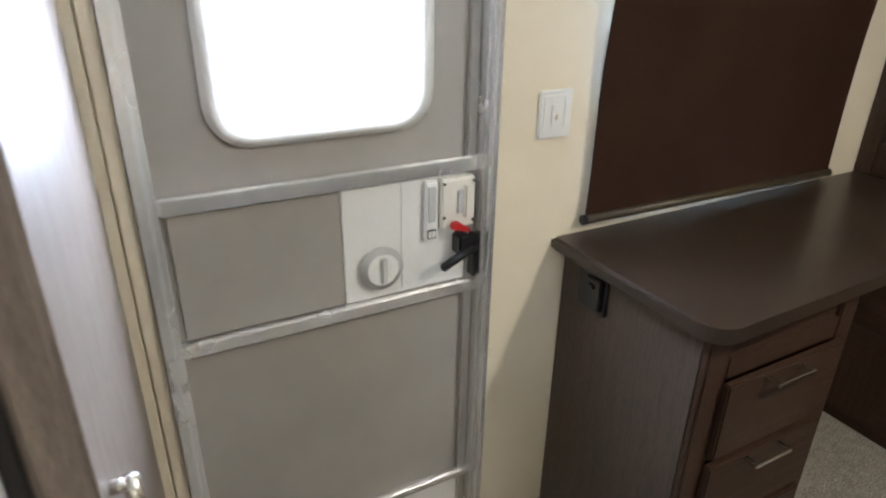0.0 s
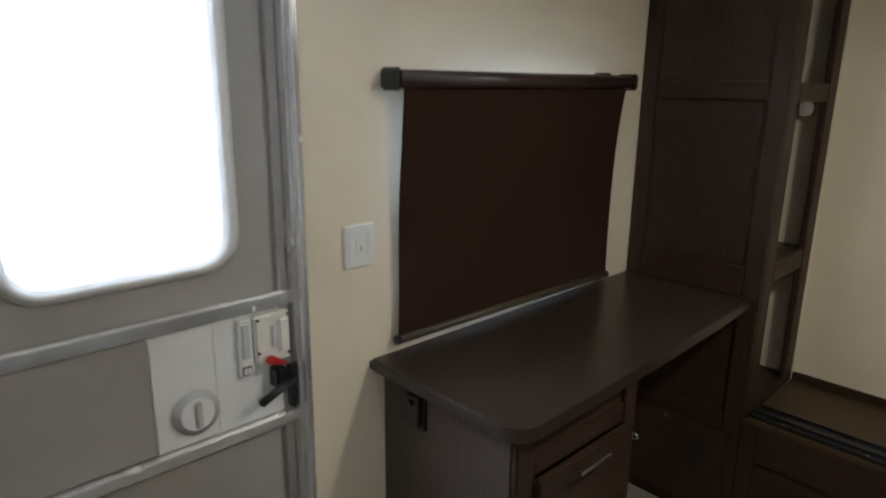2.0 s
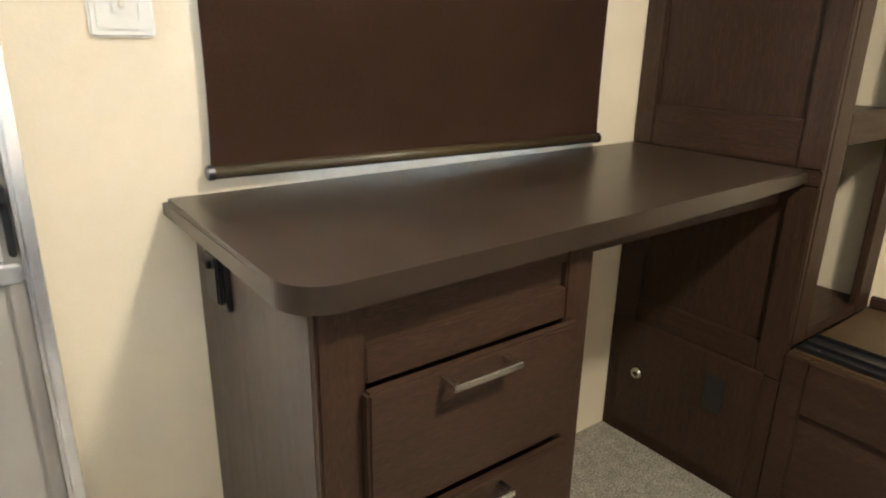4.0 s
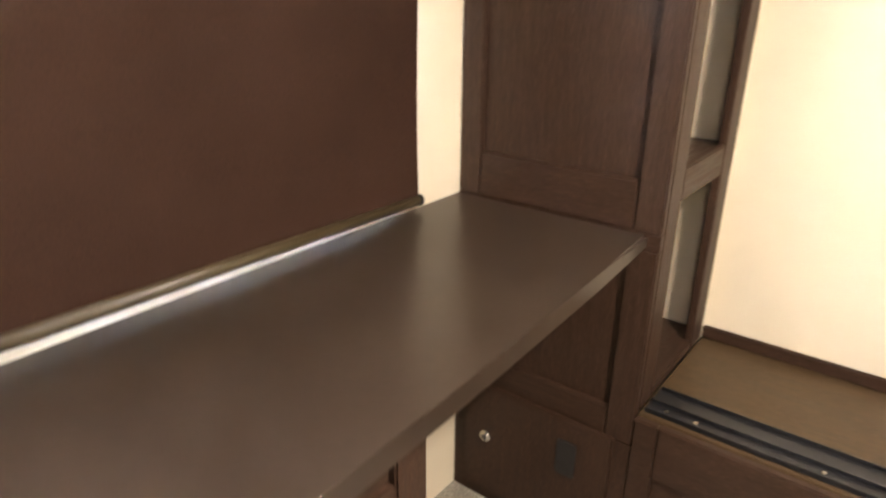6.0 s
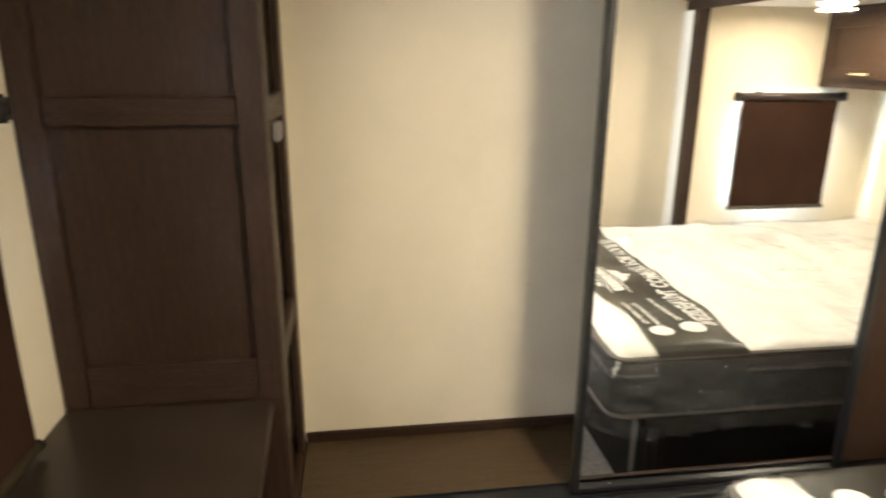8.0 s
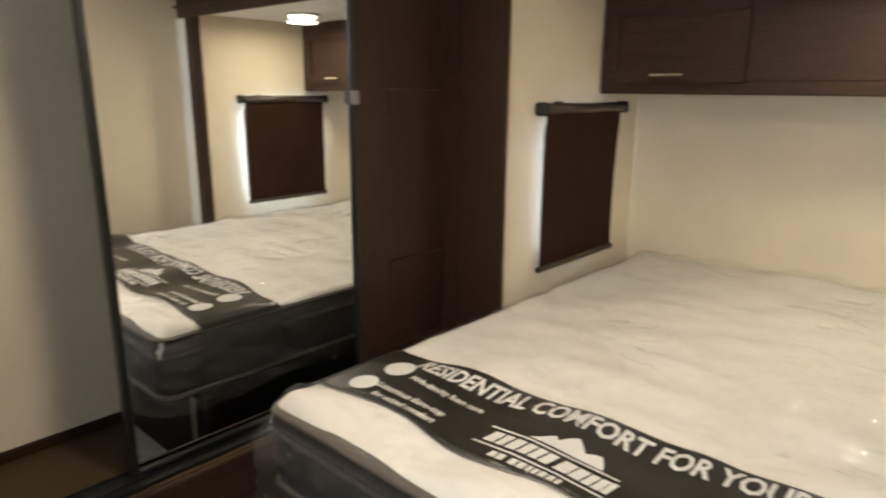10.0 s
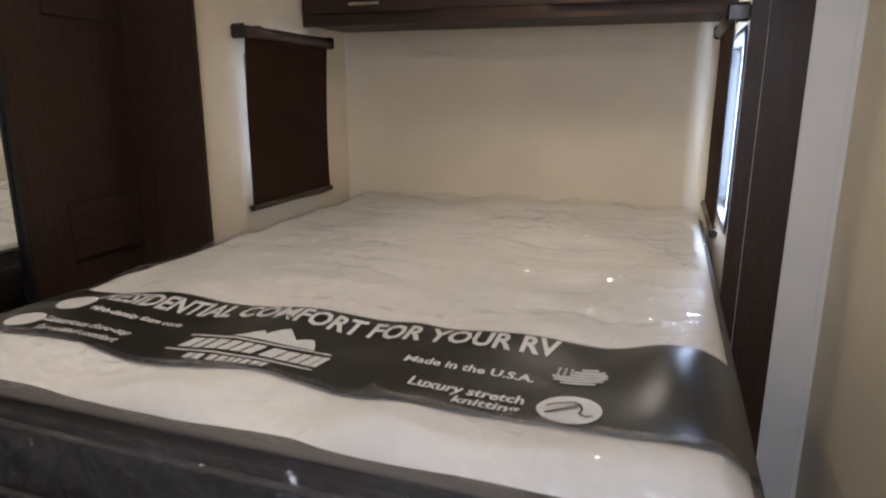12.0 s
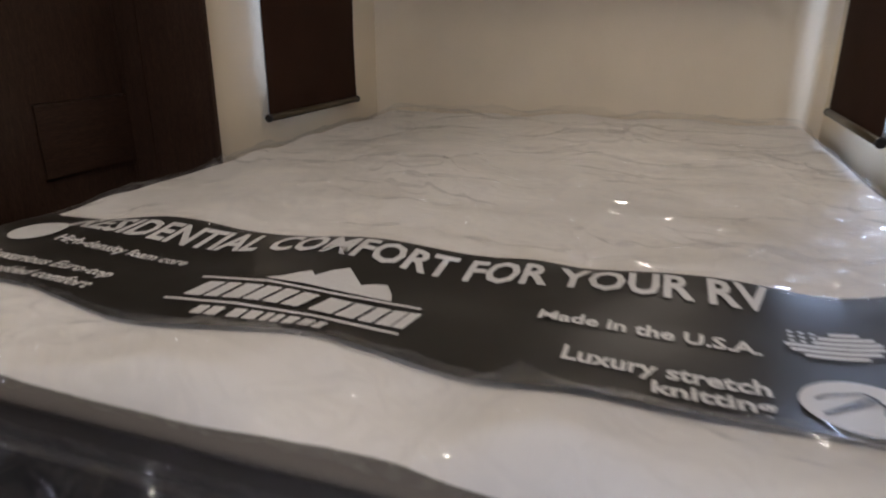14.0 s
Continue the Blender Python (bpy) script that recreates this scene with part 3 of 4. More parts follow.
top = [(1.487, 1.494), (1.490, 1.085)]
for k in range(1, 14):
    a = radians(180 + 90 * k / 14)
    top.append((1.545 + 0.055 * math.cos(a), 1.083 + 0.055 * math.sin(a)))
top += [(1.545, 1.028), (1.80, 1.033), (2.10, 1.041), (2.40, 1.052), (2.612, 1.060), (2.612, 1.494)]
desk = thing("desktop", (2.0, 1.25, 0.785), "espresso laminate desktop with a rounded front corner", "desktop")
part("slab", solid(top, "z", 0.783, 0.815, 0.007), desk_lam, desk)
part("apron", block((1.9805, 1.110, 0.735), (2.612, 1.128, 0.7825), 0.002), wood_x, desk)

cab = thing("drawer_cabinet", (1.77, 1.29, 0.0), "dark wood drawer cabinet under the desktop", "cabinet")
part("side_panel", block((1.530, 1.084, 0.0), (1.546, 1.494, 0.782), 0.002), wood_daylit, cab, "dark wood side panel, coloured lighter as if daylit from the door")
part("side_panel", block((1.962, 1.084, 0.0), (1.978, 1.494, 0.782), 0.002), wood_v, cab)
part("carcass_back", block((1.547, 1.478, 0.0), (1.961, 1.494, 0.782)), wood_v, cab)
part("corner_stile", block((1.528, 1.066, 0.0), (1.590, 1.083, 0.782), 0.004), wood_v, cab)
part("corner_stile", block((1.925, 1.066, 0.0), (1.980, 1.083, 0.782), 0.003), wood_v, cab)
for z0, z1 in ((0.752, 0.782), (0.664, 0.714), (0.462, 0.480), (0.262, 0.280), (0.0, 0.072)):
    part("front_rail", block((1.5905, 1.067, z0), (1.9245, 1.083, z1), 0.002), wood_x, cab)
part("recess_panel", block((1.5905, 1.078, 0.7145), (1.9245, 1.090, 0.7515)), wood_x, cab, "recessed dark wood strip")
for z0, z1 in ((0.478, 0.662), (0.278, 0.460), (0.070, 0.260)):
    drawer = part("drawer", block((1.582, 1.047, z0 + 0.002), (1.940, 1.0655, z1), 0.004), wood_x, cab, "dark wood slab drawer front")
    bar_handle(drawer, "x", 1.684, 1.798, 1.047, z1 - 0.012, -0.032)

out = thing("outlet_cover", (1.53, 1.382, 0.67), "black plastic outlet cover on the cabinet side", "outlet")
part("plate", solid(rounded_loop(1.336, 1.428, 0.672, 0.768, 0.006, 3), "x", 1.5297, 1.522, 0.002), black_plastic, out)
part("flap", solid(rounded_loop(1.346, 1.396, 0.682, 0.758, 0.005, 3), "x", 1.522, 1.512, 0.003), black_plastic, out)
part("thumb_tab", block((1.504, 1.362, 0.736), (1.5135, 1.380, 0.746), 0.002), black_plastic, out)

# ---- closet tower at the desk's end ----


def panelled(parent, axis, face, back, u0, u1, z0, z1, stile, rails, inset, mv=None, mh=None, bevel=0.003):
    """A framed door or panel across the axis: two stiles, rails [(z0, z1)] and inset panels between them, each a part."""
    mv, mh = mv or wood_v, mh or (wood_y if axis == "x" else wood_x)
    at = (lambda w, u, z: (w, u, z)) if axis == "x" else (lambda w, u, z: (u, w, z))
    s = 1 if back > face else -1

    def bit(name, ua, ub, za, zb, fa, mat, bv):
        lo, hi = sorted((fa, back))
        part(name, block(at(lo, ua, za), at(hi, ub, zb), bv), mat, parent)

    bit("stile", u0, u0 + stile[0], z0, z1, face, mv, bevel)
    bit("stile", u1 - stile[1], u1, z0, z1, face, mv, bevel)
    a, b = u0 + stile[0] + 0.0004, u1 - stile[1] - 0.0004
    for za, zb in rails:
        bit("rail", a, b, za, zb, face, mh, bevel)
    for (_, za), (zb, _) in zip(rails, rails[1:]):
        bit("inset_panel", a, b, za + 0.0004, zb - 0.0004, face + s * inset, mv, 0.0)


tower = thing("closet_tower", (2.83, 1.26, 0.0), "dark wood panelled closet tower with open shelves", "cabinet")
panelled(tower, "x", 2.615, 2.6335, 1.036, 1.494, 0.815, CEIL - 0.001, (0.054, 0.054), [(0.815, 0.911), (1.411, 1.466), (1.90, CEIL - 0.001)], 0.012)
panelled(tower, "x", 2.615, 2.6335, 1.036, 1.494, 0.345, 0.7825, (0.060, 0.075), [(0.345, 0.418), (0.735, 0.7825)], 0.012)
part("desk_rail", block((2.6155, 1.036, 0.7828), (2.633, 1.494, 0.8147), 0.001), wood_y, tower)
part("plinth", block((2.6155, 1.036, 0.0), (2.633, 1.494, 0.3445), 0.001), wood_v, tower)
hatch = part("access_hatch", block((2.600, 1.072, 0.045), (2.6152, 1.452, 0.352), 0.003), wood_v, tower, "removable dark wood access panel")
part("thumb_lock", rod((2.600, 1.387, 0.212), (2.592, 1.387, 0.212), 0.0155, 24, bevel=0.002), chrome, hatch, "round nickel lock", True)
part("keyhole", rod((2.5925, 1.387, 0.212), (2.5905, 1.387, 0.212), 0.007, 16), black_plastic, hatch)
part("finger_slot", solid(rounded_loop(1.148, 1.196, 0.206, 0.300, 0.008, 3), "x", 2.6005, 2.597, 0.001), edge_black, hatch, "black slotted vent")
for x0, x1 in ((2.634, 2.702), (2.955, 3.030)):
    part("face_stile", block((x0, 1.036, 0.422), (x1, 1.055, CEIL - 0.002), 0.003), wood_v, tower)
for z0, z1 in ((0.422, 0.448), (0.858, 0.926), (1.405, 1.462), (1.90, CEIL - 0.002)):
    part("face_rail", block((2.7025, 1.037, z0), (2.9545, 1.055, z1), 0.003), wood_x, tower)
for z in (0.436, 0.914, 1.448):
    part("shelf", block((2.6335, 1.0555, z - 0.012), (3.049, 1.494, z), 0.001), wood_x, tower, "dark wood shelf")
part("back_post", block((3.0305, 1.036, 0.422), (3.049, 1.070, CEIL - 0.002), 0.002), wall_vinyl, tower)
for z in (1.372,):
    catch = part("catch", block((2.704, 1.020, z - 0.004), (2.768, 1.034, z + 0.036), 0.002), dull_plastic, tower, "small dull grey catch")
    part("catch_arm", block((2.766, 1.022, z + 0.004), (2.792, 1.032, z + 0.028), 0.002), dull_plastic, catch)

# ---- closet platform and sliding doors ----
plat = thing("closet_platform", (2.85, 0.05, 0.0), "raised closet floor with dark wood front", "platform")
part("deck", block((2.632, -0.99, 0.395), (3.0495, 1.0355, 0.420), 0.002), wood_floor, plat, "dark plank closet floor")
panelled(plat, "x", 2.612, 2.6315, -0.92, 1.0355, 0.0, 0.418, (0.05, 0.05), [(0.0, 0.07), (0.290, 0.418)], 0.008, wood_y, wood_y)
part("mullion", block((2.611, 0.02, 0.0705), (2.6315, 0.09, 0.2895), 0.002), wood_v, plat)
rail = part("door_track", block((2.644, -0.90, 0.4202), (2.744, 1.030, 0.4235), 0.001), black_plastic, plat, "black double sliding-door track")
for x in (2.646, 2.684, 2.741):
    part("track_rib", block((x - 0.0018, -0.90, 0.4236), (x + 0.0018, 1.028, 0.432), 0.0006), black_plastic, rail)
for y in (0.99, 0.93, 0.70, 0.45, 0.2):
    part("track_screw", rod((2.665, y, 0.4236), (2.665, y, 0.4262), 0.0042, 10), chrome, rail)
structure("baseboard", joined(block((3.036, -0.98, 0.4205), (3.0495, 1.0355, 0.452), 0.003), block((2.75, -0.989, 0.4205), (3.035, -0.976, 0.452), 0.003)), wood_y, "narrow dark wood base strip in the closet")
structure("wall_closet_south", wall_slab("y", -1.0, -0.9895, 2.53, 3.05, 0.42, CEIL), wall_vinyl, "cream closet end wall")

mir = thing("mirror_door", (2.70, -0.08, 0.43), "mirrored sliding closet door with a black edge", "door")
part("glass", block((2.698, -0.440, 0.445), (2.704, 0.302, 1.955)), mirror_glass, mir, "clear silver mirror")
part("backing", block((2.7045, -0.440, 0.445), (2.716, 0.302, 1.955)), black_plastic, mir)
for y0, y1 in ((0.3025, 0.320), (-0.462, -0.4405)):
    part("edge_channel", block((2.688, y0, 0.433), (2.720, y1, 1.965), 0.003), black_plastic, mir, "black edge channel")
for z0, z1 in ((0.433, 0.4445), (1.9555, 1.965)):
    part("rail", block((2.690, -0.4400, z0), (2.718, 0.3020, z1), 0.002), black_plastic, mir)
bm = bmesh.new()
for k in range(100):
    z = 0.95 + k * 0.010
    block((2.6845, 0.3045, z), (2.6882, 0.3180, z + 0.005), 0.0, bm)
part("brush_seal", bm, edge_black, mir, "ribbed black strip for the shaded gap behind the door")
part("bumper", block((2.676, -0.463, 1.370), (2.6895, -0.432, 1.412), 0.003), dull_plastic, mir, "small dull grey catch")

sl = thing("wood_sliding_door", (2.735, -0.71, 0.43), "dark wood panelled sliding closet door", "door")
panelled(sl, "x", 2.726, 2.745, -0.985, -0.428, 0.433, 1.965, (0.075, 0.200), [(0.433, 0.50), (0.645, 0.822), (1.360, 1.416), (1.88, 1.965)], 0.013)
structure("trim_closet_jamb", block((2.6525, -0.925, 0.0), (2.7235, -0.906, CEIL - 0.012), 0.003), wood_v, "dark wood jamb between closet and slide-out")
structure("trim_closet_header", block((2.655, -0.925, 1.968), (2.75, 1.0355, CEIL - 0.001)), wood_y, "dark wood header over the closet doors")

# ---- overhead cabinets in the slide-out ----
oh = thing("overhead_cabinet", (1.69, -1.78, 1.405), "dark wood overhead cabinet above the bed head", "cabinet")
part("body", block((0.8725, -1.9545, 1.412), (2.4775, -1.612, 1.797), 0.002), wood_x, oh)
part("bottom_rail", block((0.8725, -1.611, 1.404), (2.4775, -1.595, 1.452), 0.003), wood_x, oh)
part("top_rail", block((0.8725, -1.611, 1.745), (2.4775, -1.595, 1.797), 0.003), wood_x, oh)
for x0, x1 in ((0.8725, 0.930), (2.440, 2.4775)):
    part("end_stile", block((x0, -1.611, 1.4525), (x1, -1.595, 1.7445), 0.002), wood_v, oh)
part("centre_panel", block((1.455, -1.611, 1.4525), (1.925, -1.593, 1.7445), 0.003), wood_x, oh)
part("centre_inset", block((1.510, -1.5928, 1.490), (1.870, -1.5905, 1.715), 0.001), wood_x, oh)
for x0, x1, h0, h1 in ((1.905, 2.446, 2.118, 2.246), (0.926, 1.474, 1.135, 1.255)):
    d = part("cabinet_door", block((x0 + 0.055, -1.5905, 1.500), (x1 - 0.055, -1.580, 1.695)), wood_x, oh, "dark wood framed lift-up door")
    for za, zb in ((1.448, 1.4998), (1.6952, 1.750)):
        part("door_rail", block((x0, -1.5925, za), (x1, -1.572, zb), 0.003), wood_x, d)
    for xa, xb in ((x0, x0 + 0.0548), (x1 - 0.0548, x1)):
        part("door_stile", block((xa, -1.5925, 1.500), (xb, -1.572, 1.695), 0.003), wood_v, d)
    bar_handle(d, "x", h0, h1, -1.572, 1.476, 0.026)

# ---- ceiling lamps ----


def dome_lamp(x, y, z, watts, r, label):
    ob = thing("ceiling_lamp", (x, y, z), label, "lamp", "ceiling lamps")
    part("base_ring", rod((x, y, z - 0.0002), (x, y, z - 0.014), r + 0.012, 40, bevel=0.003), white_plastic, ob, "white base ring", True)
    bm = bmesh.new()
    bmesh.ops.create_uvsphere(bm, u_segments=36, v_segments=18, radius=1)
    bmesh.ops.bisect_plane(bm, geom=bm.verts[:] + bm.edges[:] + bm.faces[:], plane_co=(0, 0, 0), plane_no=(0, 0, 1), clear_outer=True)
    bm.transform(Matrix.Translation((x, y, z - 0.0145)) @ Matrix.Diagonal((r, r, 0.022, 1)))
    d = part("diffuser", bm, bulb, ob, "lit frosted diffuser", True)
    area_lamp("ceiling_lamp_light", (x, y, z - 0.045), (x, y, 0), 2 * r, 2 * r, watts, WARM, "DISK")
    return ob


dome_lamp(1.95, 0.17, CEIL, MAIN_W, 0.085, "round white ceiling lamp, switched on")
# fill lamp out of view, added to brighten the pale wall end
dome_lamp(0.05, 0.05, CEIL, 3.5, 0.085, "round white fill lamp added out of view in the passage")
dome_lamp(1.32, -1.28, 1.80, SLIDE_W, 0.075, "round white slide-out ceiling lamp, switched on")

# ---- bed ----
bed = thing("bed_base", (1.65, -0.95, 0.0), "black-stained wood platform base under the mattress", "bed")
part("platform", block((0.925, -1.950, 0.410), (2.40, -0.02, 0.448), 0.004), wood_base, bed)
part("front_board", block((0.97, -0.115, 0.0), (2.36, -0.095, 0.4095), 0.002), wood_base, bed)
part("side_board", block((2.342, -1.95, 0.0), (2.360, -0.1155, 0.4095), 0.002), wood_base, bed)
part("side_board", block((0.970, -1.95, 0.0), (0.988, -0.1155, 0.4095), 0.002), wood_base, bed)
for x in (2.30, 1.01):
    part("leg", block((x - 0.02, -0.08, 0.0), (x + 0.02, -0.04, 0.4095), 0.003), black_plastic, bed)

MX0, MX1, MY0, MY1, MZ = 0.906, 2.400, -1.944, 0.096, 0.680


def puff(x, y):
    """Height of the quilted top above its mean."""
    q = noise.noise((x * 3.3, y * 5.0, 1.7)) * 0.013 + noise.noise((x * 7.0, y * 9.0, 4.2)) * 0.0035
    q += 0.008 * math.sin(x * 15.5 + 1.2 * math.sin(y * 9)) * math.exp(-((y + 0.38) / 0.22) ** 2)
    q += (0.046 * noise.noise((x * 5.2, y * 6.0, 8.8)) + 0.008 * noise.noise((x * 13.0, y * 12.0, 2.8))) * min(1.0, max(0.0, (y + 0.05) / 0.10))
    q += 0.014 * noise.noise((x * 6.0, y * 9.0, 3.3)) * min(1.0, max(0.0, (-0.36 - y) / 0.12))
    for cx, cy, sx, sy, h in ((1.015, -0.32, 0.080, 0.15, 0.026), (1.50, -0.38, 0.06, 0.10, 0.010), (1.67, -0.02, 0.07, 0.06, 0.012), (1.40, -0.01, 0.08, 0.06, 0.013), (0.98, 0.01, 0.09, 0.06, 0.014)):
        q += h * math.exp(-(((x - cx) / sx) ** 2 + ((y - cy) / sy) ** 2))
    return max(q, -0.010 + 0.25 * (q + 0.010))


def fall(d, r):
    """Drop of a rounded edge of radius r at the distance d inside it."""
    return 0.0 if d >= r else r - math.sqrt(max(0.0, r * r - (r - d) ** 2))


def top_z(x, y, lift=0.0):
    d = min(x - MX0, MX1 - x)
    e = MY1 - y
    return MZ + puff(x, y) * min(1, max(0, min(d, e) / 0.05)) + lift - 0.6 * fall(max(0, d), 0.05) - 0.75 * fall(max(0, e), 0.07)


def sheet(nx, ny, x0, x1, y0, y1, height):
    bm = bmesh.new()
    g = [[bm.verts.new((x0 + (x1 - x0) * i / nx, y0 + (y1 - y0) * j / ny, height(x0 + (x1 - x0) * i / nx, y0 + (y1 - y0) * j / ny))) for i in range(nx + 1)] for j in range(ny + 1)]
    for a, b in zip(g, g[1:]):
        for i in range(nx):
            bm.faces.new((a[i], a[i + 1], b[i + 1], b[i]))
    return bm


mat_ob = thing("mattress", (1.64, -0.85, 0.448), "white euro-top mattress wrapped in clear plastic film", "mattress")
part("quilted_top", sheet(150, 190, MX0, MX1, MY0, MY1, top_z), ticking, mat_ob, "white quilted top", True)


def plan_loop(grow, r=0.07, n=8):
    return rounded_loop(MX0 - grow, MX1 + grow, MY0 - grow * 0.2, MY1 + grow, r, n)


def belt(z0, z1, grow, bulge, n=6):
    """A closed band round the mattress from z0 to z1, bulging outwards."""
    bm, rows = bmesh.new(), []
    for k in range(n + 1):
        f = k / n
        rows.append([bm.verts.new((x, y, z0 + (z1 - z0) * f)) for x, y in plan_loop(grow + bulge * math.sin(math.pi * f), 0.06)])
    for a, b in zip(rows, rows[1:]):
        for i in range(len(a)):
            j = (i + 1) % len(a)
            bm.faces.new((a[i], a[j], b[j], b[i]))
    bm.faces.new(rows[0])
    bm.faces.new(rows[-1])
    return bm


part("gusset", belt(0.604, 0.655, 0.000, 0.010), ticking_side, mat_ob, "grey gusset of the euro top", True)
part("border", belt(0.462, 0.598, -0.002, 0.008), border_cloth, mat_ob, "dark grey quilted border", True)
for z in (0.655, 0.600, 0.460):
    part("edge_tape", belt(z - 0.007, z + 0.007, 0.003, 0.006, 4), tape_cloth, mat_ob, "pale edge tape", True)

# printed band across the foot end
BX0, BX1 = 0.892, 2.414


def band_edge(x):
    f = (x - BX0) / (BX1 - BX0)
    return -0.378 + 0.030 * f - 0.006 * math.sin(f * 17.0 + 0.7), -0.036 - 0.016 * f + 0.011 * math.cos((x - 1.40) * 13.0)


def band_z(x, y):
    return top_z(min(max(x, MX0 + 0.006), MX1 - 0.006), y, 0.007)


bm = bmesh.new()
rows = []
stops = [(None, 0.47), (None, 0.54), (None, 0.60), (None, 0.645)]
line = [(MX1 + 0.012, z) for _, z in stops] + [(x, None) for x in np.linspace(MX1 + 0.002, MX0 - 0.002, 120)] + [(MX0 - 0.012, z) for _, z in stops[::-1]]
for x, z in line:
    y0, y1 = band_edge(min(max(float(x), BX0), BX1))
    rows.append([bm.verts.new((float(x), y0 + (y1 - y0) * k / 24, band_z(float(x), y0 + (y1 - y0) * k / 24) if z is None else z)) for k in range(25)])
for a, b in zip(rows, rows[1:]):
    for k in range(24):
        bm.faces.new((a[k], a[k + 1], b[k + 1], b[k]))
band = part("label_band", bm, band_print, mat_ob, "black printed band across the foot end", True)


def lay(bm):
    """Drapes flat shapes given in x, y onto the band."""
    for v in bm.verts:
        v.co.z = band_z(v.co.x, v.co.y) + 0.0024 + v.co.z
    return bm


def lettering(text, x, y, width, cap, tilt=0.0, name="lettering"):
    """Text of that width and cap height from x, y, reading towards -x with its tops towards -y."""
    size = cap / 0.70
    c = bpy.data.curves.new("text", "FONT")
    c.body, c.size, c.resolution_u, c.offset = text, size, 2, size * 0.030
    o = bpy.data.objects.new("text", c)
    scene.collection.objects.link(o)
    bpy.context.view_layer.update()
    me = o.to_mesh()
    bm = bmesh.new()
    bm.from_mesh(me)
    o.to_mesh_clear()
    bpy.data.objects.remove(o)
    bpy.data.curves.remove(c)
    bmesh.ops.triangulate(bm, faces=bm.faces[:])
    bmesh.ops.subdivide_edges(bm, edges=[e for e in bm.edges if e.calc_length() > 0.015], cuts=2)
    ends = [v.co.x for v in bm.verts]
    stretch = width / (max(ends) - min(ends))
    bm.transform(Matrix.Translation((x, y, 0)) @ Matrix.Rotation(math.pi + tilt, 4, "Z") @ Matrix.Diagonal((stretch, 1, 1, 1)) @ Matrix.Translation((-min(ends), 0, 0)))
    return part(name, lay(bm), band_ink, band)


def flat(points, name="printed_shape"):
    bm = bmesh.new()
    vs = [bm.verts.new((x, y, 0)) for x, y in points]
    bm.faces.new(vs)
    bmesh.ops.triangulate(bm, faces=bm.faces[:])
    bmesh.ops.subdivide_edges(bm, edges=[e for e in bm.edges if e.calc_length() > 0.03], cuts=2)
    return part(name, lay(bm), band_ink, band)


def bar(xa, xb, y, h, name="printed_bar", slant=0.0):
    return flat([(xa, y - h / 2), (xb, y - h / 2 + slant), (xb, y + h / 2 + slant), (xa, y + h / 2)], name)


def disc(x, y, rx, ry, name="printed_disc"):
    return flat([(x + rx * math.cos(a), y + ry * math.sin(a)) for a in np.linspace(0, 2 * math.pi, 33)[:-1]], name)


lettering("RESIDENTIAL COMFORT FOR YOUR RV", 2.240, -0.264, 1.036, 0.064, 0.027)
lettering("High-density foam core", 2.202, -0.203, 0.237, 0.022)
lettering("Luxurious Euro-top", 2.238, -0.121, 0.220, 0.024)
lettering("for added comfort", 2.214, -0.078, 0.203, 0.024)
lettering("Made in the U.S.A.", 1.460, -0.186, 0.233, 0.023)
lettering("Luxury stretch", 1.420, -0.103, 0.193, 0.030)
lettering("knitting", 1.332, -0.063, 0.105, 0.030)
# maker's mark: mountains over bars
bar(1.904, 1.594, -0.169, 0.006)
bar(1.902, 1.592, -0.096, 0.006)
for xa, w in ((1.884, 0.026), (1.853, 0.020), (1.827, 0.026), (1.796, 0.022), (1.769, 0.020), (1.744, 0.022), (1.708, 0.030), (1.674, 0.024), (1.646, 0.018), (1.624, 0.018), (1.604, 0.014)):
    flat([(xa - 0.003, -0.155), (xa - w - 0.003, -0.155), (xa - w + 0.003, -0.110), (xa + 0.003, -0.110)], "printed_block")
for xa, w in ((1.838, 0.016), (1.818, 0.017), (1.788, 0.017), (1.767, 0.017), (1.745, 0.010), (1.731, 0.010), (1.716, 0.014), (1.697, 0.014), (1.679, 0.010)):
    bar(xa, xa - w, -0.073, 0.022, "printed_block")
PEAKS = ((1.812, -0.178), (1.792, -0.190), (1.780, -0.206), (1.766, -0.217), (1.756, -0.205), (1.742, -0.228), (1.724, -0.243), (1.704, -0.222), (1.690, -0.206), (1.676, -0.217), (1.660, -0.222), (1.644, -0.198), (1.636, -0.178))
flat(list(PEAKS), "printed_mountain")
for k in range(6):
    w = 0.046 * math.sqrt(max(0.2, 1 - ((k - 2.5) / 3.2) ** 2))
    bar(1.157 + w - (0.030 if k < 3 else 0), 1.157 - w, -0.254 + 0.0105 * k, 0.0075, "printed_stripe")
for k in range(9):
    disc(1.194 - 0.011 * (k % 3), -0.252 + 0.010 * (k // 3), 0.003, 0.003, "printed_star")
ds = disc(1.157, -0.104, 0.049, 0.050)
disc(2.262, -0.228, 0.040, 0.044)
disc(2.275, -0.112, 0.036, 0.040)
NEEDLE = [(1.192, -0.110), (1.182, -0.121), (1.165, -0.127), (1.150, -0.132), (1.141, -0.123), (1.150, -0.112), (1.190, -0.082), (1.144, -0.127), (1.137, -0.108), (1.141, -0.093), (1.129, -0.084), (1.120, -0.091)]
bm = bmesh.new()
for (xa, ya), (xb, yb) in zip(NEEDLE, NEEDLE[1:]):
    d = Vector((yb - ya, xa - xb, 0)).normalized() * 0.0016
    vs = [bm.verts.new((x + s * d.x, y + s * d.y, 0.0012)) for x, y, s in ((xa, ya, 1), (xb, yb, 1), (xb, yb, -1), (xa, ya, -1))]
    bm.faces.new(vs)
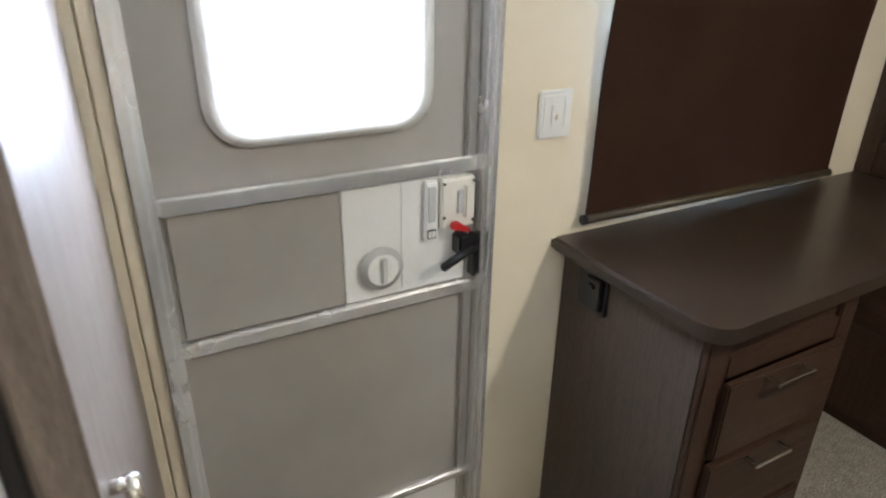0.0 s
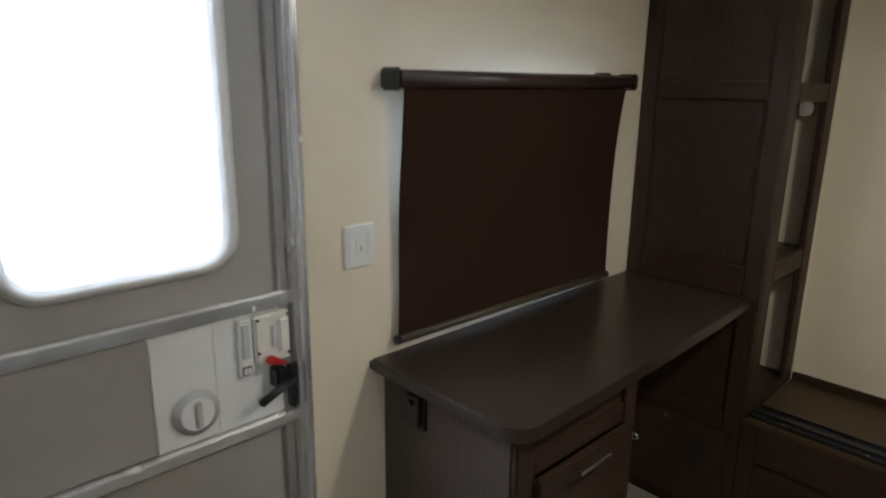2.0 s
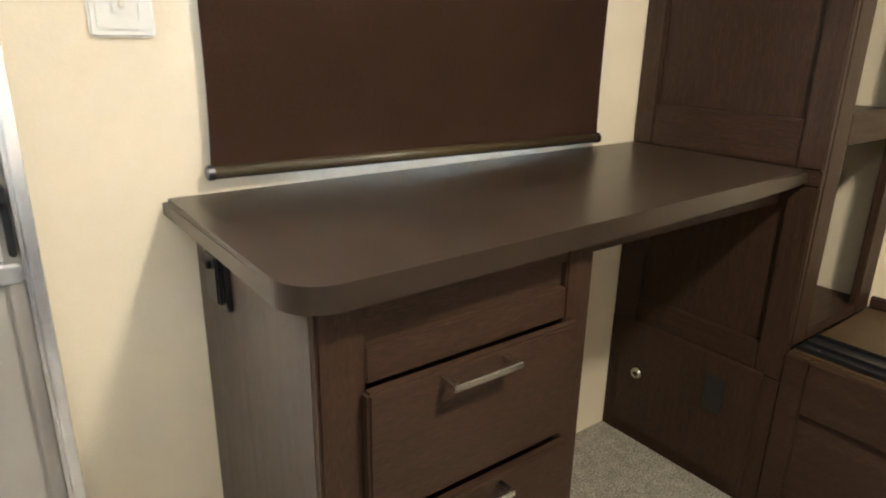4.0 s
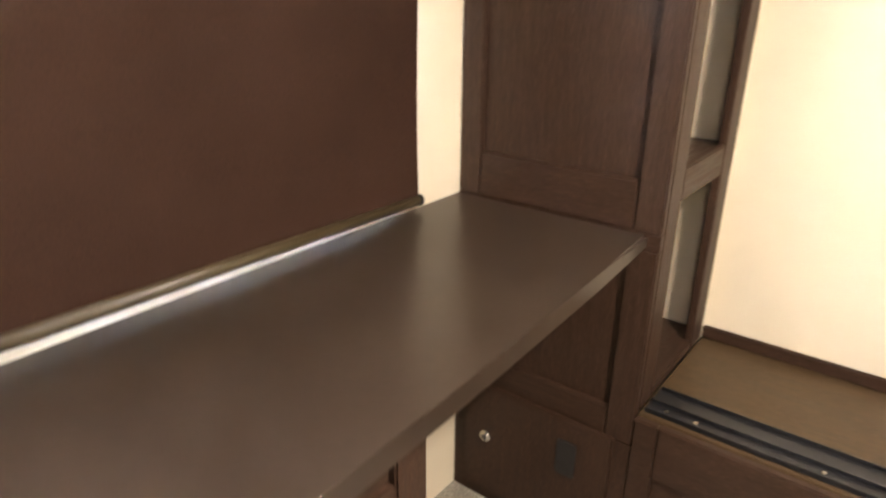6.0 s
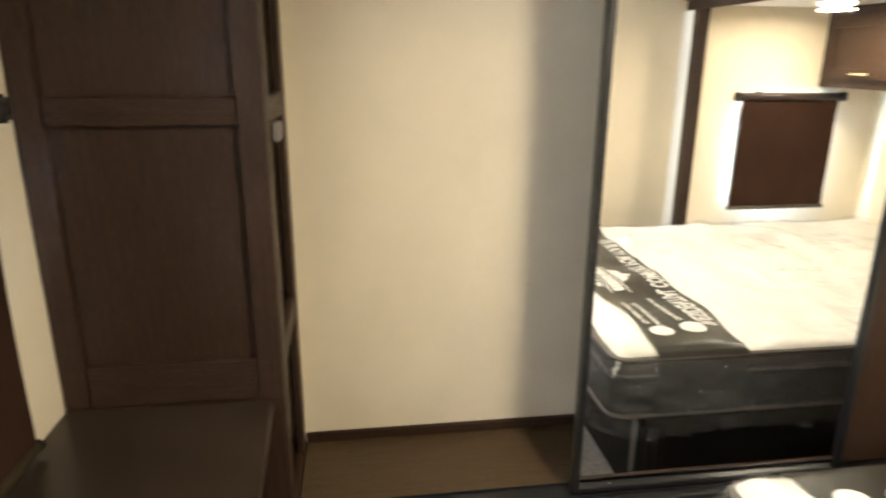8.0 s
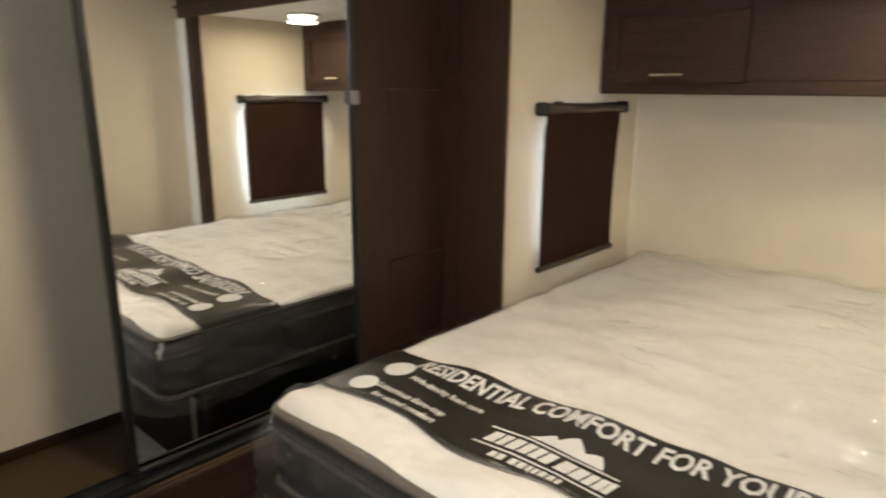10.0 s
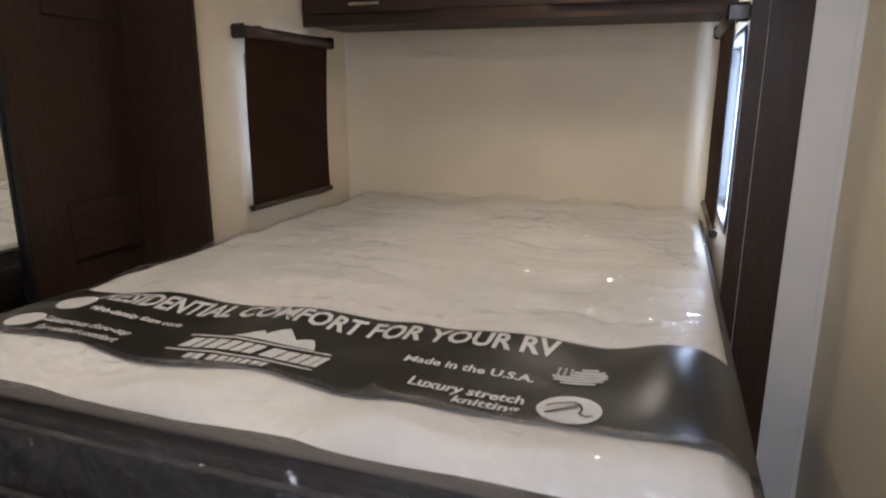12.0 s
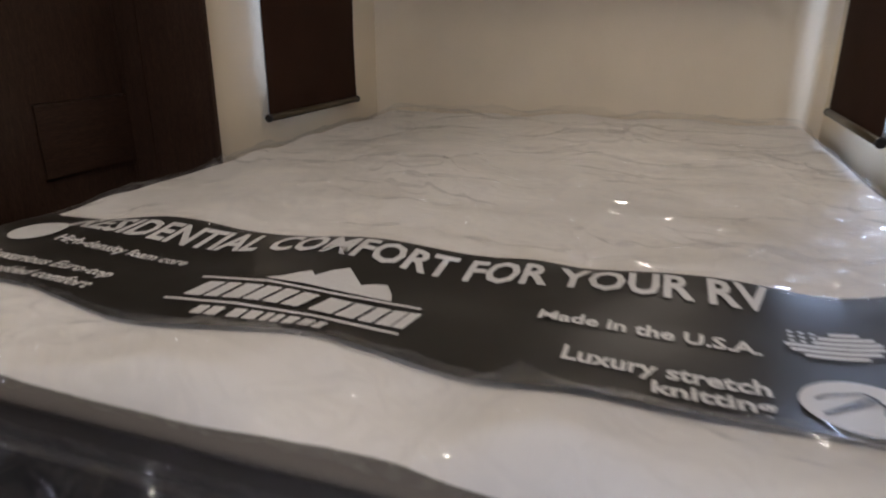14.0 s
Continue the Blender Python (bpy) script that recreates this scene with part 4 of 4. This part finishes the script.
part("printed_needle", lay(bm), band_print, ds)

# clear plastic film over all of it


def ridge(n, w):
    f = 1 - min(1.0, abs(n) / w)
    return f * f * (3 - 2 * f)


def crease(x, y, k=1.0):
    """Narrow wandering ridges of gathered film."""
    a = noise.noise((x * 2.0, y * 2.0, 6.0))
    n1 = noise.noise((x * 4.0 + 3.1 + 0.5 * a, y * 7.5 + 0.8 * a, 9.0))
    n2 = noise.noise((x * 9.0 + 0.7 * a, y * 5.5 + 2.0, 5.0))
    n3 = noise.noise((x * 14.0, y * 19.0 + a, 1.0))
    m = (1.25 if y > -0.03 else 1.0) * 0.35 + 1.0 * max(0.0, 0.5 + noise.noise((x * 3.0, y * 3.0, 14.0)))
    return k * (m * (0.0085 * ridge(n1, 0.19) + 0.0070 * ridge(n2, 0.17)) + (0.0048 if y > -0.2 else 0.0022) * ridge(n3, 0.26) + 0.006 * max(0.0, 0.5 + noise.noise((x * 6.0, y * 8.0, 21.0))) + 0.0012)


def film_z(x, y):
    d = min(x - MX0, MX1 - x)
    e = MY1 - y
    over = 1.0 if not (-0.38 < y < -0.03) else 0.35
    head = 0.018 * max(0.0, (-1.80 - y) / 0.14) * (0.6 + noise.noise((x * 9, y * 12, 2.0)))
    return top_z(min(max(x, MX0), MX1), min(y, MY1), 0.0065) + crease(x, y, over * min(1.0, max(0.1, d / 0.05))) + head


film_bm = sheet(330, 420, MX0 - 0.004, MX1 + 0.004, MY0, MY1 + 0.002, film_z)
under = [f for f in film_bm.faces if band_edge(f.calc_center_median().x)[0] + 0.012 < f.calc_center_median().y < band_edge(f.calc_center_median().x)[1] - 0.012]
bmesh.ops.delete(film_bm, geom=under, context="FACES")
part("plastic_film_top", film_bm, film, mat_ob, "clear crinkled plastic film", True).visible_shadow = False


def skirt(points, depth, seed, flare):
    """Film hanging from a rim line: out from the mattress and down, loosely creased."""
    bm, rows = bmesh.new(), []
    for k in range(22):
        f = k / 21
        row = []
        for i, ((x, y, z), (nx, ny)) in enumerate(points):
            s = i * 0.0083
            w = 0.017 * min(1, f * 4) * ridge(noise.noise((s * 7.0 + f * 2.5, f * 1.6, seed + 9)), 0.14) + 0.012 * min(1, f * 4) * ridge(noise.noise((s * 5.0 - f * 3.0, f * 3.0, seed + 17)), 0.14) + noise.noise((s * 3.1, f * 2.2, seed)) * 0.030 * f + noise.noise((s * 9.0, f * 4.0, seed + 5)) * 0.014 * min(1, f * 3)
            o = 0.017 + 0.014 * min(1.0, f * 6) + 0.012 * math.sin(math.pi * min(1, f * 1.2)) + w + flare * f * f
            o = max(o, 0.016 + 0.010 * min(1.0, f * 6))
            row.append(bm.verts.new((x + nx * o, y + ny * o, z - depth * f * (1 + 0.12 * noise.noise((s * 2, 0, seed))))))
        rows.append(row)
    for a, b in zip(rows, rows[1:]):
        for i in range(len(a) - 1):
            bm.faces.new((a[i], a[i + 1], b[i + 1], b[i]))
    return bm


rim = []
for y in np.linspace(MY0 + 0.02, MY1 - 0.07, 220):
    rim.append(((MX1, float(y), 0.652), (1, 0)))
for k in range(1, 12):
    a = radians(90 * k / 12)
    rim.append(((MX1 - 0.07 + 0.07 * math.cos(a), MY1 - 0.07 + 0.07 * math.sin(a), 0.646), (math.cos(a), math.sin(a))))
for x in np.linspace(MX1 - 0.07, MX0 + 0.07, 190):
    rim.append(((float(x), MY1, 0.640), (0, 1)))
for k in range(1, 12):
    a = radians(90 + 90 * k / 12)
    rim.append(((MX0 + 0.07 + 0.07 * math.cos(a), MY1 - 0.07 + 0.07 * math.sin(a), 0.646), (math.cos(a), math.sin(a))))
part("plastic_film_skirt", skirt(rim, 0.215, 3.0, 0.035), film_loose, mat_ob, "loose crinkled plastic film at the foot", True).visible_shadow = False
